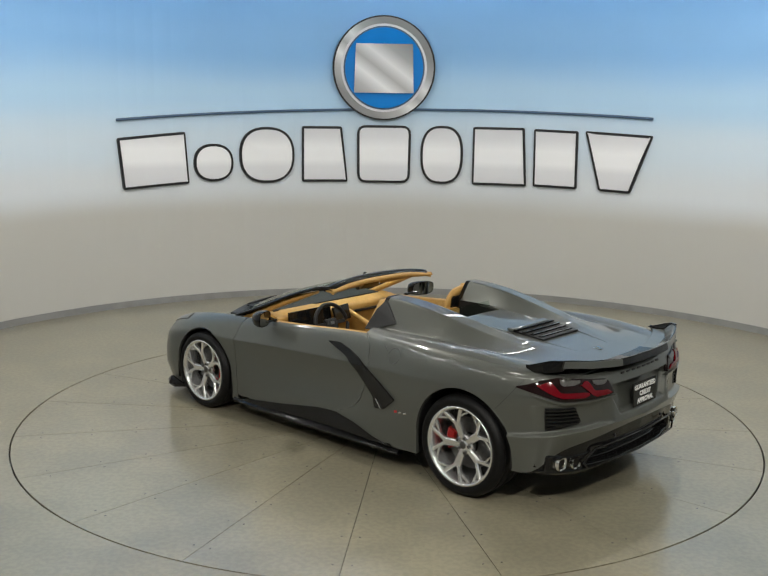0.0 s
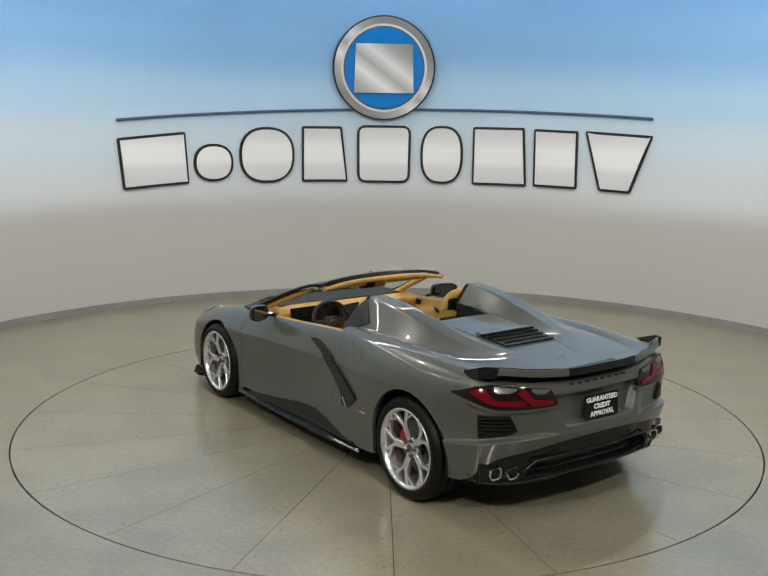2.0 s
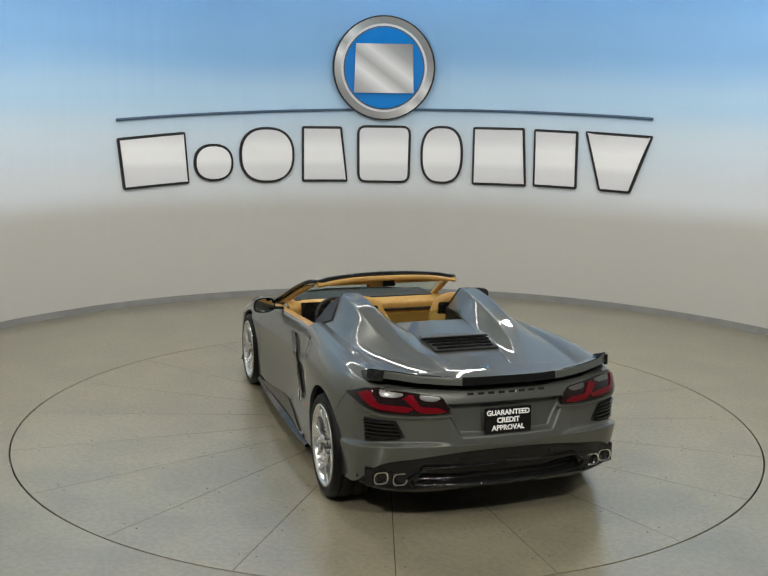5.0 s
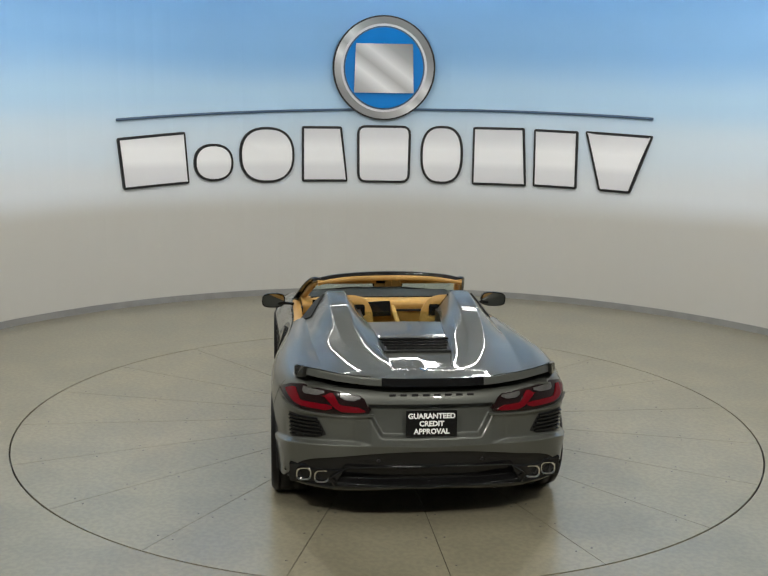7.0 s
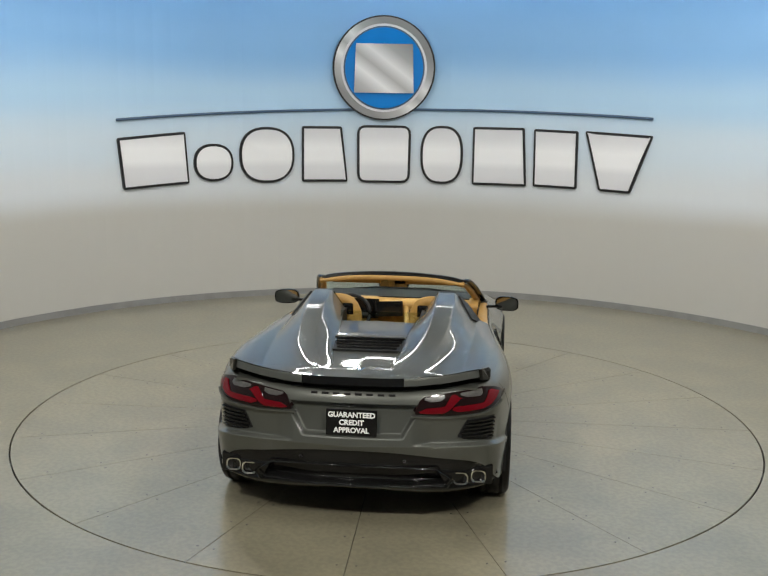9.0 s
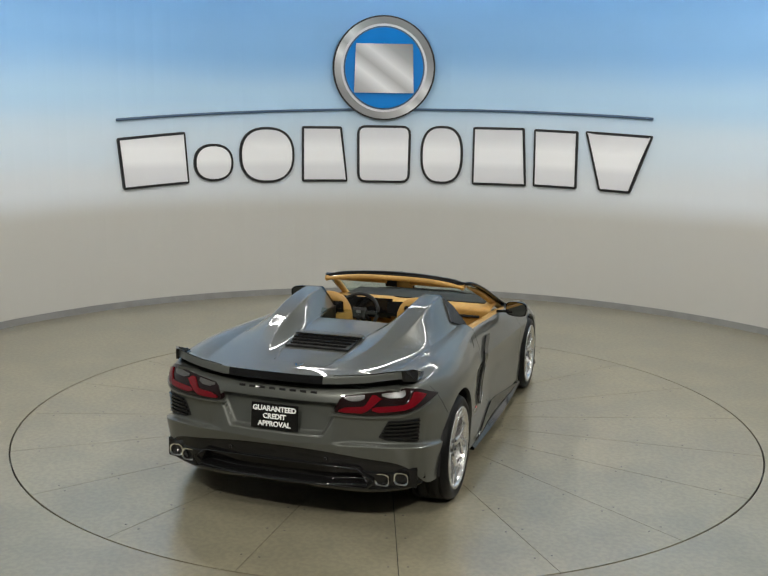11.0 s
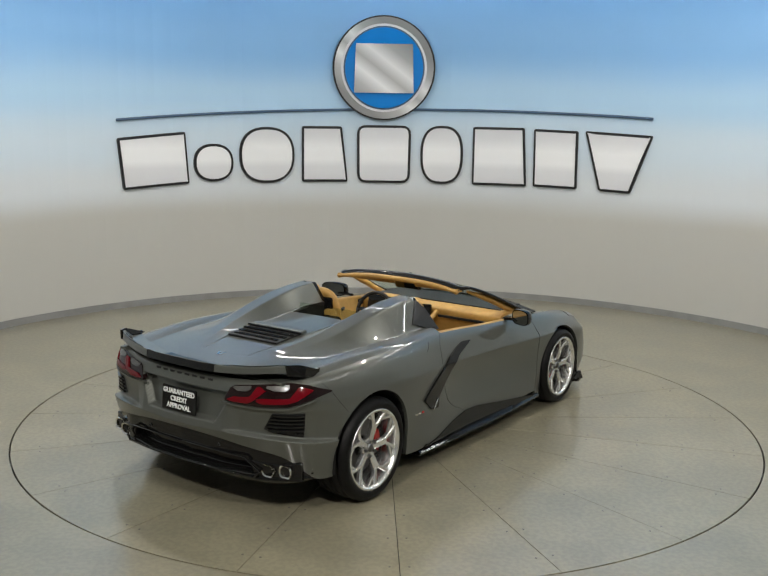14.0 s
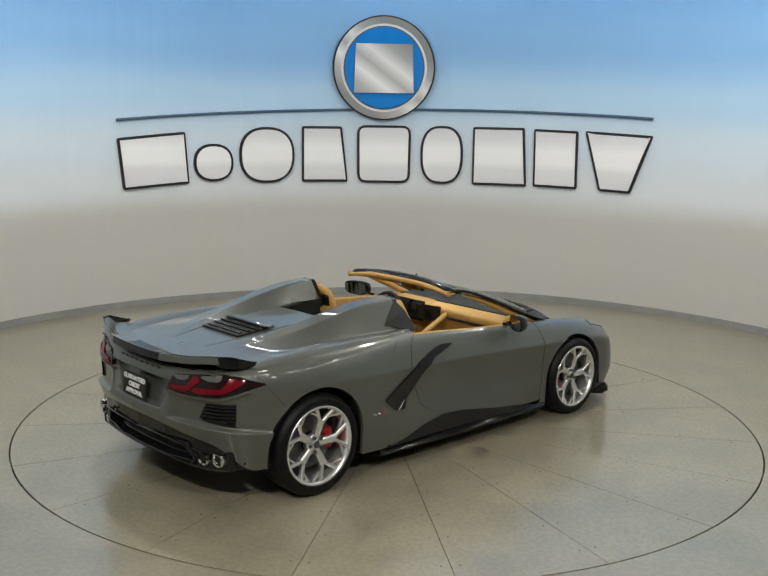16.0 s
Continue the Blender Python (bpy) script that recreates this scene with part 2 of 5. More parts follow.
def sheet(P, thick=0.01, flip=False, mirror=False, keep=None, even=None):
    """A panel from a grid of points (n, m, 3), with its thickness folded inwards. keep: mask of faces (n-1, m-1); even: the grid that gives the normals."""
    P = np.array(P, float)
    even = P if even is None else even
    if mirror:
        P, even = P * [1, -1, 1], even * [1, -1, 1]
        flip = not flip
    n, m = P.shape[:2]
    du, dv = np.gradient(even, axis=0), np.gradient(even, axis=1)
    N = np.cross(du, dv)
    N /= np.maximum(np.linalg.norm(N, axis=2, keepdims=True), 1e-9)
    if flip:
        N = -N
    keep = np.ones((n - 1, m - 1), bool) if keep is None else keep
    Q = P - N * thick
    V = np.concatenate([P.reshape(-1, 3), Q.reshape(-1, 3), P.reshape(-1, 3), Q.reshape(-1, 3)])
    k = n * m
    outer, inner, rim = [], [], []
    for i in range(n - 1):
        for j in range(m - 1):
            if not keep[i, j]:
                continue
            q = [i * m + j, (i + 1) * m + j, (i + 1) * m + j + 1, i * m + j + 1]
            outer.append(q[::-1] if flip else q)
            inner.append([a + k for a in (q if flip else q[::-1])])
            for (di, dj), (a, b) in (((-1, 0), (3, 0)), ((1, 0), (1, 2)), ((0, -1), (0, 1)), ((0, 1), (2, 3))):
                ii, jj = i + di, j + dj
                if not (0 <= ii < n - 1 and 0 <= jj < m - 1) or not keep[ii, jj]:
                    r = [q[a] + 2 * k, q[a] + 3 * k, q[b] + 3 * k, q[b] + 2 * k]
                    rim.append(r[::-1] if flip else r)
    faces = outer + inner + rim
    used = sorted({a for f in faces for a in f})
    where = {a: b for b, a in enumerate(used)}
    return V[used], [[where[a] for a in f] for f in faces], len(outer) + len(inner)


# ---- the room ----
WCX, WCY, WR = 0.09, 0.16, 5.15
BACK = -10.5


def wall_line(radius, n=72):
    """Plan of the wall: a half round behind the turntable, running straight on past the camera."""
    pts = [(WCX - radius, BACK), (WCX - radius, BACK / 2)]
    for i in range(n + 1):
        a = math.pi * (1 - i / n)
        pts.append((WCX + radius * math.cos(a), WCY + radius * math.sin(a)))
    pts += [(WCX + radius, BACK / 2), (WCX + radius, BACK)]
    return pts


def band(name, radius, thick, z0, z1, material, label, category):
    inner, outer = wall_line(radius), wall_line(radius + thick)
    v, f, n = [], [], len(inner)
    for (a, b), (c, d) in zip(inner, outer):
        v += [(a, b, z0), (a, b, z1), (c, d, z1), (c, d, z0)]
    for i in range(n - 1):
        for k in range(4):
            q = (k + 1) % 4
            f.append([i * 4 + k, i * 4 + q, i * 4 + 4 + q, i * 4 + 4 + k])
    f += [[0, 3, 2, 1], [n * 4 - 4, n * 4 - 3, n * 4 - 2, n * 4 - 1]]
    ob = raw(name, v, f, material, smooth=0)
    return tagged(ob, label, category, kind="structure")


band("wall_round", WR, 0.15, 0.0, CEILING, MURAL, "curved showroom wall, warm grey fading up into a painted blue sky", "wall")
band("baseboard", WR - 0.014, 0.012, 0.0, 0.078, BASEBOARD, "low grey vinyl baseboard along the curved wall", "baseboard")
tagged(part("wall_back", box(bmesh.new(), (2 * WR + 0.3, 0.15, CEILING), (WCX, BACK - 0.08, CEILING / 2)), MURAL), "plain wall that closes the showroom", "wall", kind="structure")
tagged(part("ceiling", box(bmesh.new(), (2 * WR + 0.6, 17.0, 0.12), (WCX, -2.6, CEILING + 0.065)), CEIL), "plain pale ceiling of the showroom", "ceiling", kind="structure")

# floor with a round pit for the turntable
TABLE_R = 2.904


def floor_mesh():
    n = 128
    v, f = [], []
    for i in range(n):
        a = 2 * math.pi * i / n
        c, s = math.cos(a), math.sin(a)
        k = 9.0 / max(abs(c), abs(s))
        v += [(TABLE_R + 0.010) * np.array([c, s, 0]), (k * c, k * s * 1.25, 0), (TABLE_R + 0.010) * np.array([c, s, 0]) + [0, 0, -0.12]]
    for i in range(n):
        j = (i + 1) % n
        f += [[i * 3, i * 3 + 1, j * 3 + 1, j * 3], [i * 3 + 2, i * 3, j * 3, j * 3 + 2]]
    f.append([i * 3 + 2 for i in range(n)])
    return v, f


fv, ff = floor_mesh()
tagged(raw("floor", fv, ff, CONCRETE, smooth=0), "polished grey-beige concrete showroom floor", "floor", kind="structure")


def build_turntable():
    """A round turning floor of twenty wedge slabs with studs along the joints."""
    table = tagged(new("turntable"), "round turntable of concrete wedges flush with the floor", "turntable")
    prof = [(0.0, -0.05), (TABLE_R - 0.004, -0.05), (TABLE_R - 0.004, -0.012), (0.0, -0.012)]
    v, f = lathe(prof, 96, "z")
    raw("deck_plate", v, f, GAP, table, "dark plate under the joints", smooth=0)
    step = 18.0
    for k in range(20):
        a0, a1 = radians(-5 + step * k), radians(-5 + step * (k + 1))
        v, f, n = [], [], 8
        gap = 0.0022
        for r in (0.30, TABLE_R - 0.003):
            for i in range(n + 1):
                a = a0 + gap / r + (a1 - a0 - 2 * gap / r) * i / n
                for z in (0.0, -0.011):
                    v.append((r * math.cos(a), r * math.sin(a), z))
        w = 2 * (n + 1)
        for i in range(n):
            f += [[i * 2, w + i * 2, w + i * 2 + 2, i * 2 + 2], [i * 2 + 2, i * 2 + 3, i * 2 + 1, i * 2], [w + i * 2, w + i * 2 + 1, w + i * 2 + 3, w + i * 2 + 2]]
        f += [[0, 1, w + 1, w], [2 * n, w + 2 * n, w + 2 * n + 1, 2 * n + 1]]
        raw("slab", v, f, PLATE, table, smooth=0)
        for side in (-1, 1):
            for r in (0.95, 1.3, 1.62, 2.0, 2.33, 2.7):
                a = a0 + side * 0.055 / r
                bm = bmesh.new()
                bmesh.ops.create_cone(bm, cap_ends=True, segments=8, radius1=0.007, radius2=0.006, depth=0.002, matrix=Matrix.Translation((r * math.cos(a), r * math.sin(a), 0.001)))
                part("stud", bm, BOLT, table)
    v, f = lathe([(0.0, -0.011), (0.297, -0.011), (0.297, 0.0), (0.0, 0.0)], 48, "z")
    raw("hub_disc", v, f, PLATE, table, smooth=0)
    return table


turntable = build_turntable()


# ---- ceiling lamps ----
def ring_lamp(radius, x, y, z):
    lamp = tagged(new("ring_lamp"), "large white ring lamp hanging under the ceiling", "lamp")
    lamp.matrix_basis = pose(x, y, z)
    v, f = lathe([(radius - 0.06, 0.0), (radius + 0.06, 0.0), (radius + 0.06, 0.12), (radius - 0.06, 0.12)], 72, "z", True)
    raw("housing", v, f, HOUSING, lamp, smooth=0)
    v, f = lathe([(radius - 0.008, -0.004), (radius - 0.008, -0.016), (radius + 0.008, -0.016), (radius + 0.008, -0.004)], 72, "z", True)
    raw("diffuser", v, f, LAMPGLOW, lamp, "glowing white diffuser", smooth=0)
    for k in range(4):
        a = radians(45 + 90 * k)
        v, f = tube([(radius * math.cos(a), radius * math.sin(a), 0.11), (radius * math.cos(a), radius * math.sin(a) + 0.001, CEILING - z + 0.004)], 0.01, 8)
        raw("hanging_rod", v, f, HOUSING, lamp)
    return lamp


ring_lamp(4.35, WCX, WCY, 4.2)


def downlight():
    lamp = tagged(new("downlight"), "small round white ceiling downlight", "lamp", "downlights under the ceiling")
    v, f = lathe([(0.165, -0.035), (0.19, -0.035), (0.19, 0.13), (0.165, 0.13)], 32, "z", True)
    raw("housing", v, f, HOUSING, lamp)
    return lamp


first_light = downlight()
first_light.matrix_basis = pose(*DOWNLIGHTS[0][:3])
# the added fill lamps get the same housing, though no fitting is known there
for lx, ly, lz, *_ in DOWNLIGHTS[1:]:
    copy_thing(first_light, pose(lx, ly, lz))


# ---- sign on the wall ----
def on_wall(angle, z, off=0.0):
    a = radians(angle)
    return (WCX + (WR - off) * math.sin(a), WCY + (WR - off) * math.cos(a), z)


def bent_slab(name, outline, off, thick, material, parent, label=""):
    """A slab with an outline [(angle, z)] bent to the wall, its back off metres from it."""
    bm = bmesh.new()
    bm.faces.new([bm.verts.new((a, z, 0)) for a, z in outline])
    lo, hi = min(a for a, _ in outline), max(a for a, _ in outline)
    for k in range(1, int((hi - lo) / 1.2) + 1):
        cut = lo + k * (hi - lo) / (int((hi - lo) / 1.2) + 1)
        bmesh.ops.bisect_plane(bm, geom=bm.faces[:] + bm.edges[:] + bm.verts[:], plane_co=(cut, 0, 0), plane_no=(1, 0, 0))
    made = bmesh.ops.extrude_face_region(bm, geom=bm.faces[:])["geom"]
    front = {v for v in made if isinstance(v, bmesh.types.BMVert)}
    for v in bm.verts:
        v.co = on_wall(v.co.x, v.co.y, off + (thick if v in front else 0.0))
    bmesh.ops.recalc_face_normals(bm, faces=bm.faces)
    return part(name, bm, material, parent, label)


def soft_corners(corners, r):
    """An outline in wall coordinates with its corners cut round."""
    k, out, n = 57.3 / WR, [], len(corners)
    C = [np.array([a / k, z]) for a, z in corners]
    for i, p in enumerate(C):
        a, b = C[i - 1] - p, C[(i + 1) % n] - p
        a, b = p + a / np.linalg.norm(a) * r, p + b / np.linalg.norm(b) * r
        for t in (0.0, 0.25, 0.5, 0.75, 1.0):
            q = (1 - t) ** 2 * a + 2 * t * (1 - t) * p + t * t * b
            out.append((q[0] * k, q[1]))
    return out


def oval(a0, a1, z0, z1, power=2.0, n=40):
    """A squarish oval in wall coordinates."""
    out = []
    for i in range(n):
        c, q = math.cos(2 * math.pi * i / n), math.sin(2 * math.pi * i / n)
        out.append(((a0 + a1) / 2 + (a1 - a0) / 2 * math.copysign(abs(c) ** (2 / power), c), (z0 + z1) / 2 + (z1 - z0) / 2 * math.copysign(abs(q) ** (2 / power), q)))
    return out


def inset(outline, d):
    """The outline drawn in by d metres."""
    k = 57.3 / WR
    P = np.array([(a / k, z) for a, z in outline])
    nxt, prv = np.roll(P, -1, axis=0), np.roll(P, 1, axis=0)
    T = nxt - prv
    T /= np.linalg.norm(T, axis=1, keepdims=True)
    Q = P + np.stack([-T[:, 1], T[:, 0]], axis=1) * d
    return [(a * k, z) for a, z in Q]


def wall_sign():
    sign = tagged(new("wall_sign"), "dealer sign of white black-edged plain shapes mounted on the curved wall", "sign")
    shapes = [soft_corners([(-39.9, 1.44), (-30.4, 1.49), (-30.9, 2.13), (-40.6, 2.06)], 0.03), oval(-29.7, -24.0, 1.51, 1.98, 2.3), oval(-23.1, -15.1, 1.48, 2.19, 2.4),
              soft_corners([(-14.0, 1.49), (-7.3, 1.49), (-8.2, 2.205), (-14.0, 2.205)], 0.03), soft_corners([(-5.9, 1.48), (1.8, 1.48), (1.9, 2.225), (-6.0, 2.225)], 0.12),
              oval(3.3, 9.5, 1.48, 2.23, 2.6), soft_corners([(10.9, 1.48), (18.8, 1.48), (18.3, 2.225), (10.9, 2.225)], 0.03),
              soft_corners([(19.8, 1.485), (26.1, 1.475), (26.0, 2.2), (19.7, 2.215)], 0.03), soft_corners([(29.3, 1.47), (33.8, 1.46), (36.6, 2.17), (27.0, 2.205)], 0.03)]
    for outline in shapes:
        block = bent_slab("block_edge", outline, 0.004, 0.03, SIGNBLACK, sign, "black edge of a sign block")
        bent_slab("block_face", inset(outline, 0.032), 0.0345, 0.012, SIGNWHITE, block, "white acrylic face, silver sheen put into its colour")
    line = []
    for i in range(41):
        a = -40.6 + 77.0 * i / 40
        line.append(on_wall(a, 2.272 + 0.1 * (i / 40) + 0.105 * (1 - ((a + 2.2) / 38.5) ** 2), 0.02))
    v, f = tube(line, 0.017, 8)
    raw("line", v, f, SIGNNAVY, sign, "thin slate-blue bow over the blocks")
    return sign


def disc(r, n=48, a=-2.21, z=2.95):
    return [(a + r * 57.3 / (WR - 0.05) * math.cos(2 * math.pi * i / n), z + r * math.sin(2 * math.pi * i / n)) for i in range(n)]


def emblem():
    ob = tagged(new("round_emblem"), "round blue and silver emblem mounted on the wall over the sign", "sign")
    bent_slab("edge_disc", disc(0.66), 0.03, 0.04, SIGNBLACK, ob, "black edge disc")
    bent_slab("silver_ring", disc(0.64), 0.072, 0.02, SIGNSILVER, ob, "silver ring, its sheen put into the colour")
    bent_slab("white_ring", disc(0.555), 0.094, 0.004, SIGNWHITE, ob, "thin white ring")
    bent_slab("inner_edge", disc(0.525), 0.0985, 0.004, SIGNNAVY, ob, "thin navy ring")
    bent_slab("blue_disc", disc(0.505), 0.103, 0.010, SIGNBLUE, ob, "bright blue acrylic disc")
    k = 57.3 / WR
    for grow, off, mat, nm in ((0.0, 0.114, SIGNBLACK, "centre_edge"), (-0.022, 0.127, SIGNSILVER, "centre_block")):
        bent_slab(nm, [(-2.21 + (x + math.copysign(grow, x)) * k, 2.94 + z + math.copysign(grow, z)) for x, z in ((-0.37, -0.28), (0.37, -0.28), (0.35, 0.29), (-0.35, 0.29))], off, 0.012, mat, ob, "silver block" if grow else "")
    return ob


wall_sign()
emblem()
# ---- the car: x forward from the rear axle, y to its left, z up ----
car = tagged(new("sports_car"), "grey metallic convertible sports car, top down, tan leather interior", "car")

# Control net of the flanks, from the middle of the tail round the corner to the nose:
# each station gives its points from the top edge down to the bottom edge.
FLANK = [
    [(-0.74, 0.0, 0.885), (-0.775, 0.0, 0.835), (-0.79, 0.0, 0.77), (-0.80, 0.0, 0.69), (-0.826, 0.0, 0.548), (-0.808, 0.0, 0.518)],
    [(-0.735, 0.3, 0.885), (-0.77, 0.3, 0.835), (-0.785, 0.3, 0.77), (-0.79, 0.3, 0.69), (-0.812, 0.3, 0.556), (-0.794, 0.3, 0.512)],
    [(-0.675, 0.58, 0.89), (-0.71, 0.585, 0.835), (-0.73, 0.585, 0.77), (-0.722, 0.585, 0.68), (-0.756, 0.585, 0.548), (-0.728, 0.585, 0.462)],
    [(-0.60, 0.745, 0.90), (-0.63, 0.765, 0.84), (-0.65, 0.775, 0.77), (-0.650, 0.782, 0.67), (-0.680, 0.802, 0.542), (-0.648, 0.787, 0.440)],
    [(-0.51, 0.805, 0.91), (-0.53, 0.845, 0.845), (-0.545, 0.86, 0.77), (-0.53, 0.858, 0.66), (-0.560, 0.880, 0.520), (-0.525, 0.86, 0.265)],
    [(-0.40, 0.825, 0.92), (-0.40, 0.875, 0.845), (-0.405, 0.893, 0.76), (-0.40, 0.897, 0.64), (-0.41, 0.912, 0.497), (-0.40, 0.89, 0.27)],
    [(-0.20, 0.845, 0.935), (-0.20, 0.918, 0.845), (-0.20, 0.942, 0.745), (-0.20, 0.945, 0.62), (-0.20, 0.942, 0.465), (-0.20, 0.92, 0.25)],
    [(0.10, 0.855, 0.945), (0.10, 0.93, 0.85), (0.10, 0.95, 0.745), (0.10, 0.952, 0.60), (0.10, 0.945, 0.42), (0.10, 0.93, 0.22)],
    [(0.45, 0.83, 0.938), (0.45, 0.905, 0.835), (0.45, 0.94, 0.72), (0.45, 0.942, 0.58), (0.45, 0.93, 0.40), (0.45, 0.915, 0.18)],
    [(0.80, 0.80, 0.936), (0.80, 0.86, 0.84), (0.80, 0.895, 0.71), (0.80, 0.90, 0.55), (0.80, 0.90, 0.38), (0.80, 0.91, 0.175)],
    [(1.20, 0.785, 0.908), (1.20, 0.845, 0.815), (1.20, 0.876, 0.69), (1.20, 0.858, 0.51), (1.20, 0.884, 0.33), (1.20, 0.905, 0.17)],
    [(1.60, 0.785, 0.868), (1.60, 0.85, 0.785), (1.60, 0.894, 0.68), (1.60, 0.864, 0.50), (1.60, 0.884, 0.33), (1.60, 0.905, 0.16)],
    [(2.00, 0.785, 0.842), (2.00, 0.855, 0.77), (2.00, 0.908, 0.665), (2.00, 0.882, 0.49), (2.00, 0.893, 0.32), (2.00, 0.905, 0.155)],
    [(2.35, 0.785, 0.815), (2.35, 0.86, 0.745), (2.35, 0.918, 0.645), (2.35, 0.918, 0.49), (2.35, 0.91, 0.33), (2.35, 0.90, 0.15)],
    [(2.70, 0.78, 0.80), (2.70, 0.865, 0.74), (2.70, 0.93, 0.645), (2.70, 0.938, 0.50), (2.70, 0.925, 0.33), (2.70, 0.895, 0.15)],
    [(3.07, 0.76, 0.748), (3.07, 0.85, 0.70), (3.07, 0.918, 0.61), (3.05, 0.93, 0.45), (3.05, 0.915, 0.30), (3.05, 0.885, 0.13)],
    [(3.32, 0.71, 0.655), (3.33, 0.80, 0.62), (3.33, 0.875, 0.545), (3.34, 0.90, 0.42), (3.34, 0.895, 0.28), (3.27, 0.86, 0.12)],
    [(3.44, 0.48, 0.535), (3.46, 0.56, 0.505), (3.47, 0.62, 0.45), (3.48, 0.65, 0.36), (3.48, 0.65, 0.26), (3.45, 0.64, 0.115)],
    [(3.53, 0.0, 0.50), (3.56, 0.0, 0.475), (3.58, 0.0, 0.43), (3.60, 0.0, 0.35), (3.60, 0.0, 0.25), (3.56, 0.0, 0.11)],
]
NET = np.array(FLANK)
# a hidden inner row keeps the shoulder round
INWARD = NET[:, 0] - (NET[:, 1] - NET[:, 0]) * [1.0, 1.0, 0.0] * 1.5 + [0, 0, 0.0]
# the third level is a sharp crease along the door and rounds off over the wheels; the fifth is firm for the bumper's edge
ROUND = np.interp(np.arange(len(NET)), [0, 7, 9, 13, 15, 18], [0.35, 0.35, 0.10, 0.10, 0.3, 0.3])[:, None]
NET[9:14, 1] += np.array([0, -0.012, 0.004])
NET[9:14, 3] += np.array([0, -0.010, 0])
CREASE = np.stack([NET[:, 2] + ROUND * (NET[:, 1] - NET[:, 2]), NET[:, 2], NET[:, 2] + ROUND * (NET[:, 3] - NET[:, 2])], axis=1)
NET = np.concatenate([INWARD[:, None], NET[:, :2], CREASE, NET[:, 3:5], NET[:, 4:]], axis=1)
AXLE_F, R_F, R_R = 2.718, 0.320, 0.341
ARCHES = [(0.0, 0.35, 0.382), (AXLE_F, 0.322, 0.352)]


def scoop(P, u):
    """Draws the bumper's corner in above its lower edge, so that the edge stands out as a sharp shelf."""
    u = np.broadcast_to(u, P.shape[:2])
    rise = P[..., 2] - np.interp(u, [0, 1, 2, 3, 4, 5, 6], [0.548, 0.556, 0.550, 0.544, 0.524, 0.502, 0.47])
    depth = 0.036 * np.interp(u, [1.2, 1.55, 4.3, 5.8], [0, 1, 1, 0]) * np.clip(rise / 0.014, 0, 1) * np.clip((0.19 - rise) / 0.16, 0, 1)
    turn = np.interp(u, [2.0, 4.6], [0, math.pi / 2])
    return P + np.stack([depth * np.cos(turn), -depth * np.sin(turn), 0 * depth], axis=-1)


def flank(u, v):
    """The flank's surface at station u (0 tail to 18 nose) and level v (0 top to 5 bottom), as a grid. u may be a grid."""
    u = np.asarray(u, float)
    v = np.interp(np.asarray(v, float), [-1, 0, 1, 2, 3, 4, 5], [0, 1, 2, 4, 6, 7.5, 9])
    if u.ndim == 1:
        A = soft_spline(NET, u)
        return scoop(np.swapaxes(soft_spline(np.swapaxes(A, 0, 1), v), 0, 1), u[:, None])
    cols = []
    for j in range(u.shape[1]):
        A = soft_spline(NET, u[:, j])
        cols.append(soft_spline(np.swapaxes(A, 0, 1), v[j:j + 1])[0])
    return scoop(np.stack(cols, axis=1), u)


def station(x):
    """The station on the side of the car at the length x."""
    return np.interp(x, NET[4:17, 4, 0], np.arange(4, 17))


def arch_cut(P):
    """Opens the wheel arches in a side panel: returns the grid with its edge drawn to the arch, and the faces to keep."""
    P = P.copy()
    keep = np.ones((P.shape[0] - 1, P.shape[1] - 1), bool)
    for cx, cz, r in ARCHES:
        d = np.hypot(P[..., 0] - cx, P[..., 2] - cz)
        low = P[..., 2] < cz
        d = np.where(low, np.abs(P[..., 0] - cx), d)
        inside = d < r
        corners = [inside[:-1, :-1], inside[1:, :-1], inside[1:, 1:], inside[:-1, 1:]]
        keep &= ~np.logical_and.reduce(corners)
        scale = np.where(inside, r / np.maximum(d, 1e-4), 1.0)
        P[..., 0] = cx + (P[..., 0] - cx) * scale
        P[..., 2] = np.where(low, P[..., 2], cz + (P[..., 2] - cz) * scale)
    return P, keep


def side_panel(name, u, v, thick, label, material=PAINT, arch=False, parent=None):
    P = flank(u, v)
    keep, even = None, P
    if arch:
        P, keep = arch_cut(P)
    made = []
    for mirror in (False, True):
        vv, ff, ns = sheet(P, thick, False, mirror, keep, even)
        made.append(raw(name, vv, ff, material, parent or car, label, smooth=ns))
    return made


def ruled(lo, hi, nu, v):
    """A grid of stations between two edges that depend on the level."""
    t = np.linspace(0, 1, nu)[:, None]
    return np.asarray(lo)[None, :] * (1 - t) + np.asarray(hi)[None, :] * t


V_ALL = np.linspace(0, 5, 61)
GAPU = 0.008
DOOR_R = station(np.interp(V_ALL, [0, 0.8, 1.6, 2.6, 3.4, 4.1, 5.0], [0.97, 0.90, 0.86, 0.87, 0.95, 1.10, 1.32]))
DOOR_F = np.full(61, station(2.31)) + 0.04 * np.sin(V_ALL)
# rear bumper: wraps round the corner as one piece
P = flank(np.linspace(0, 4.0, 121), np.linspace(0, 5, 101))
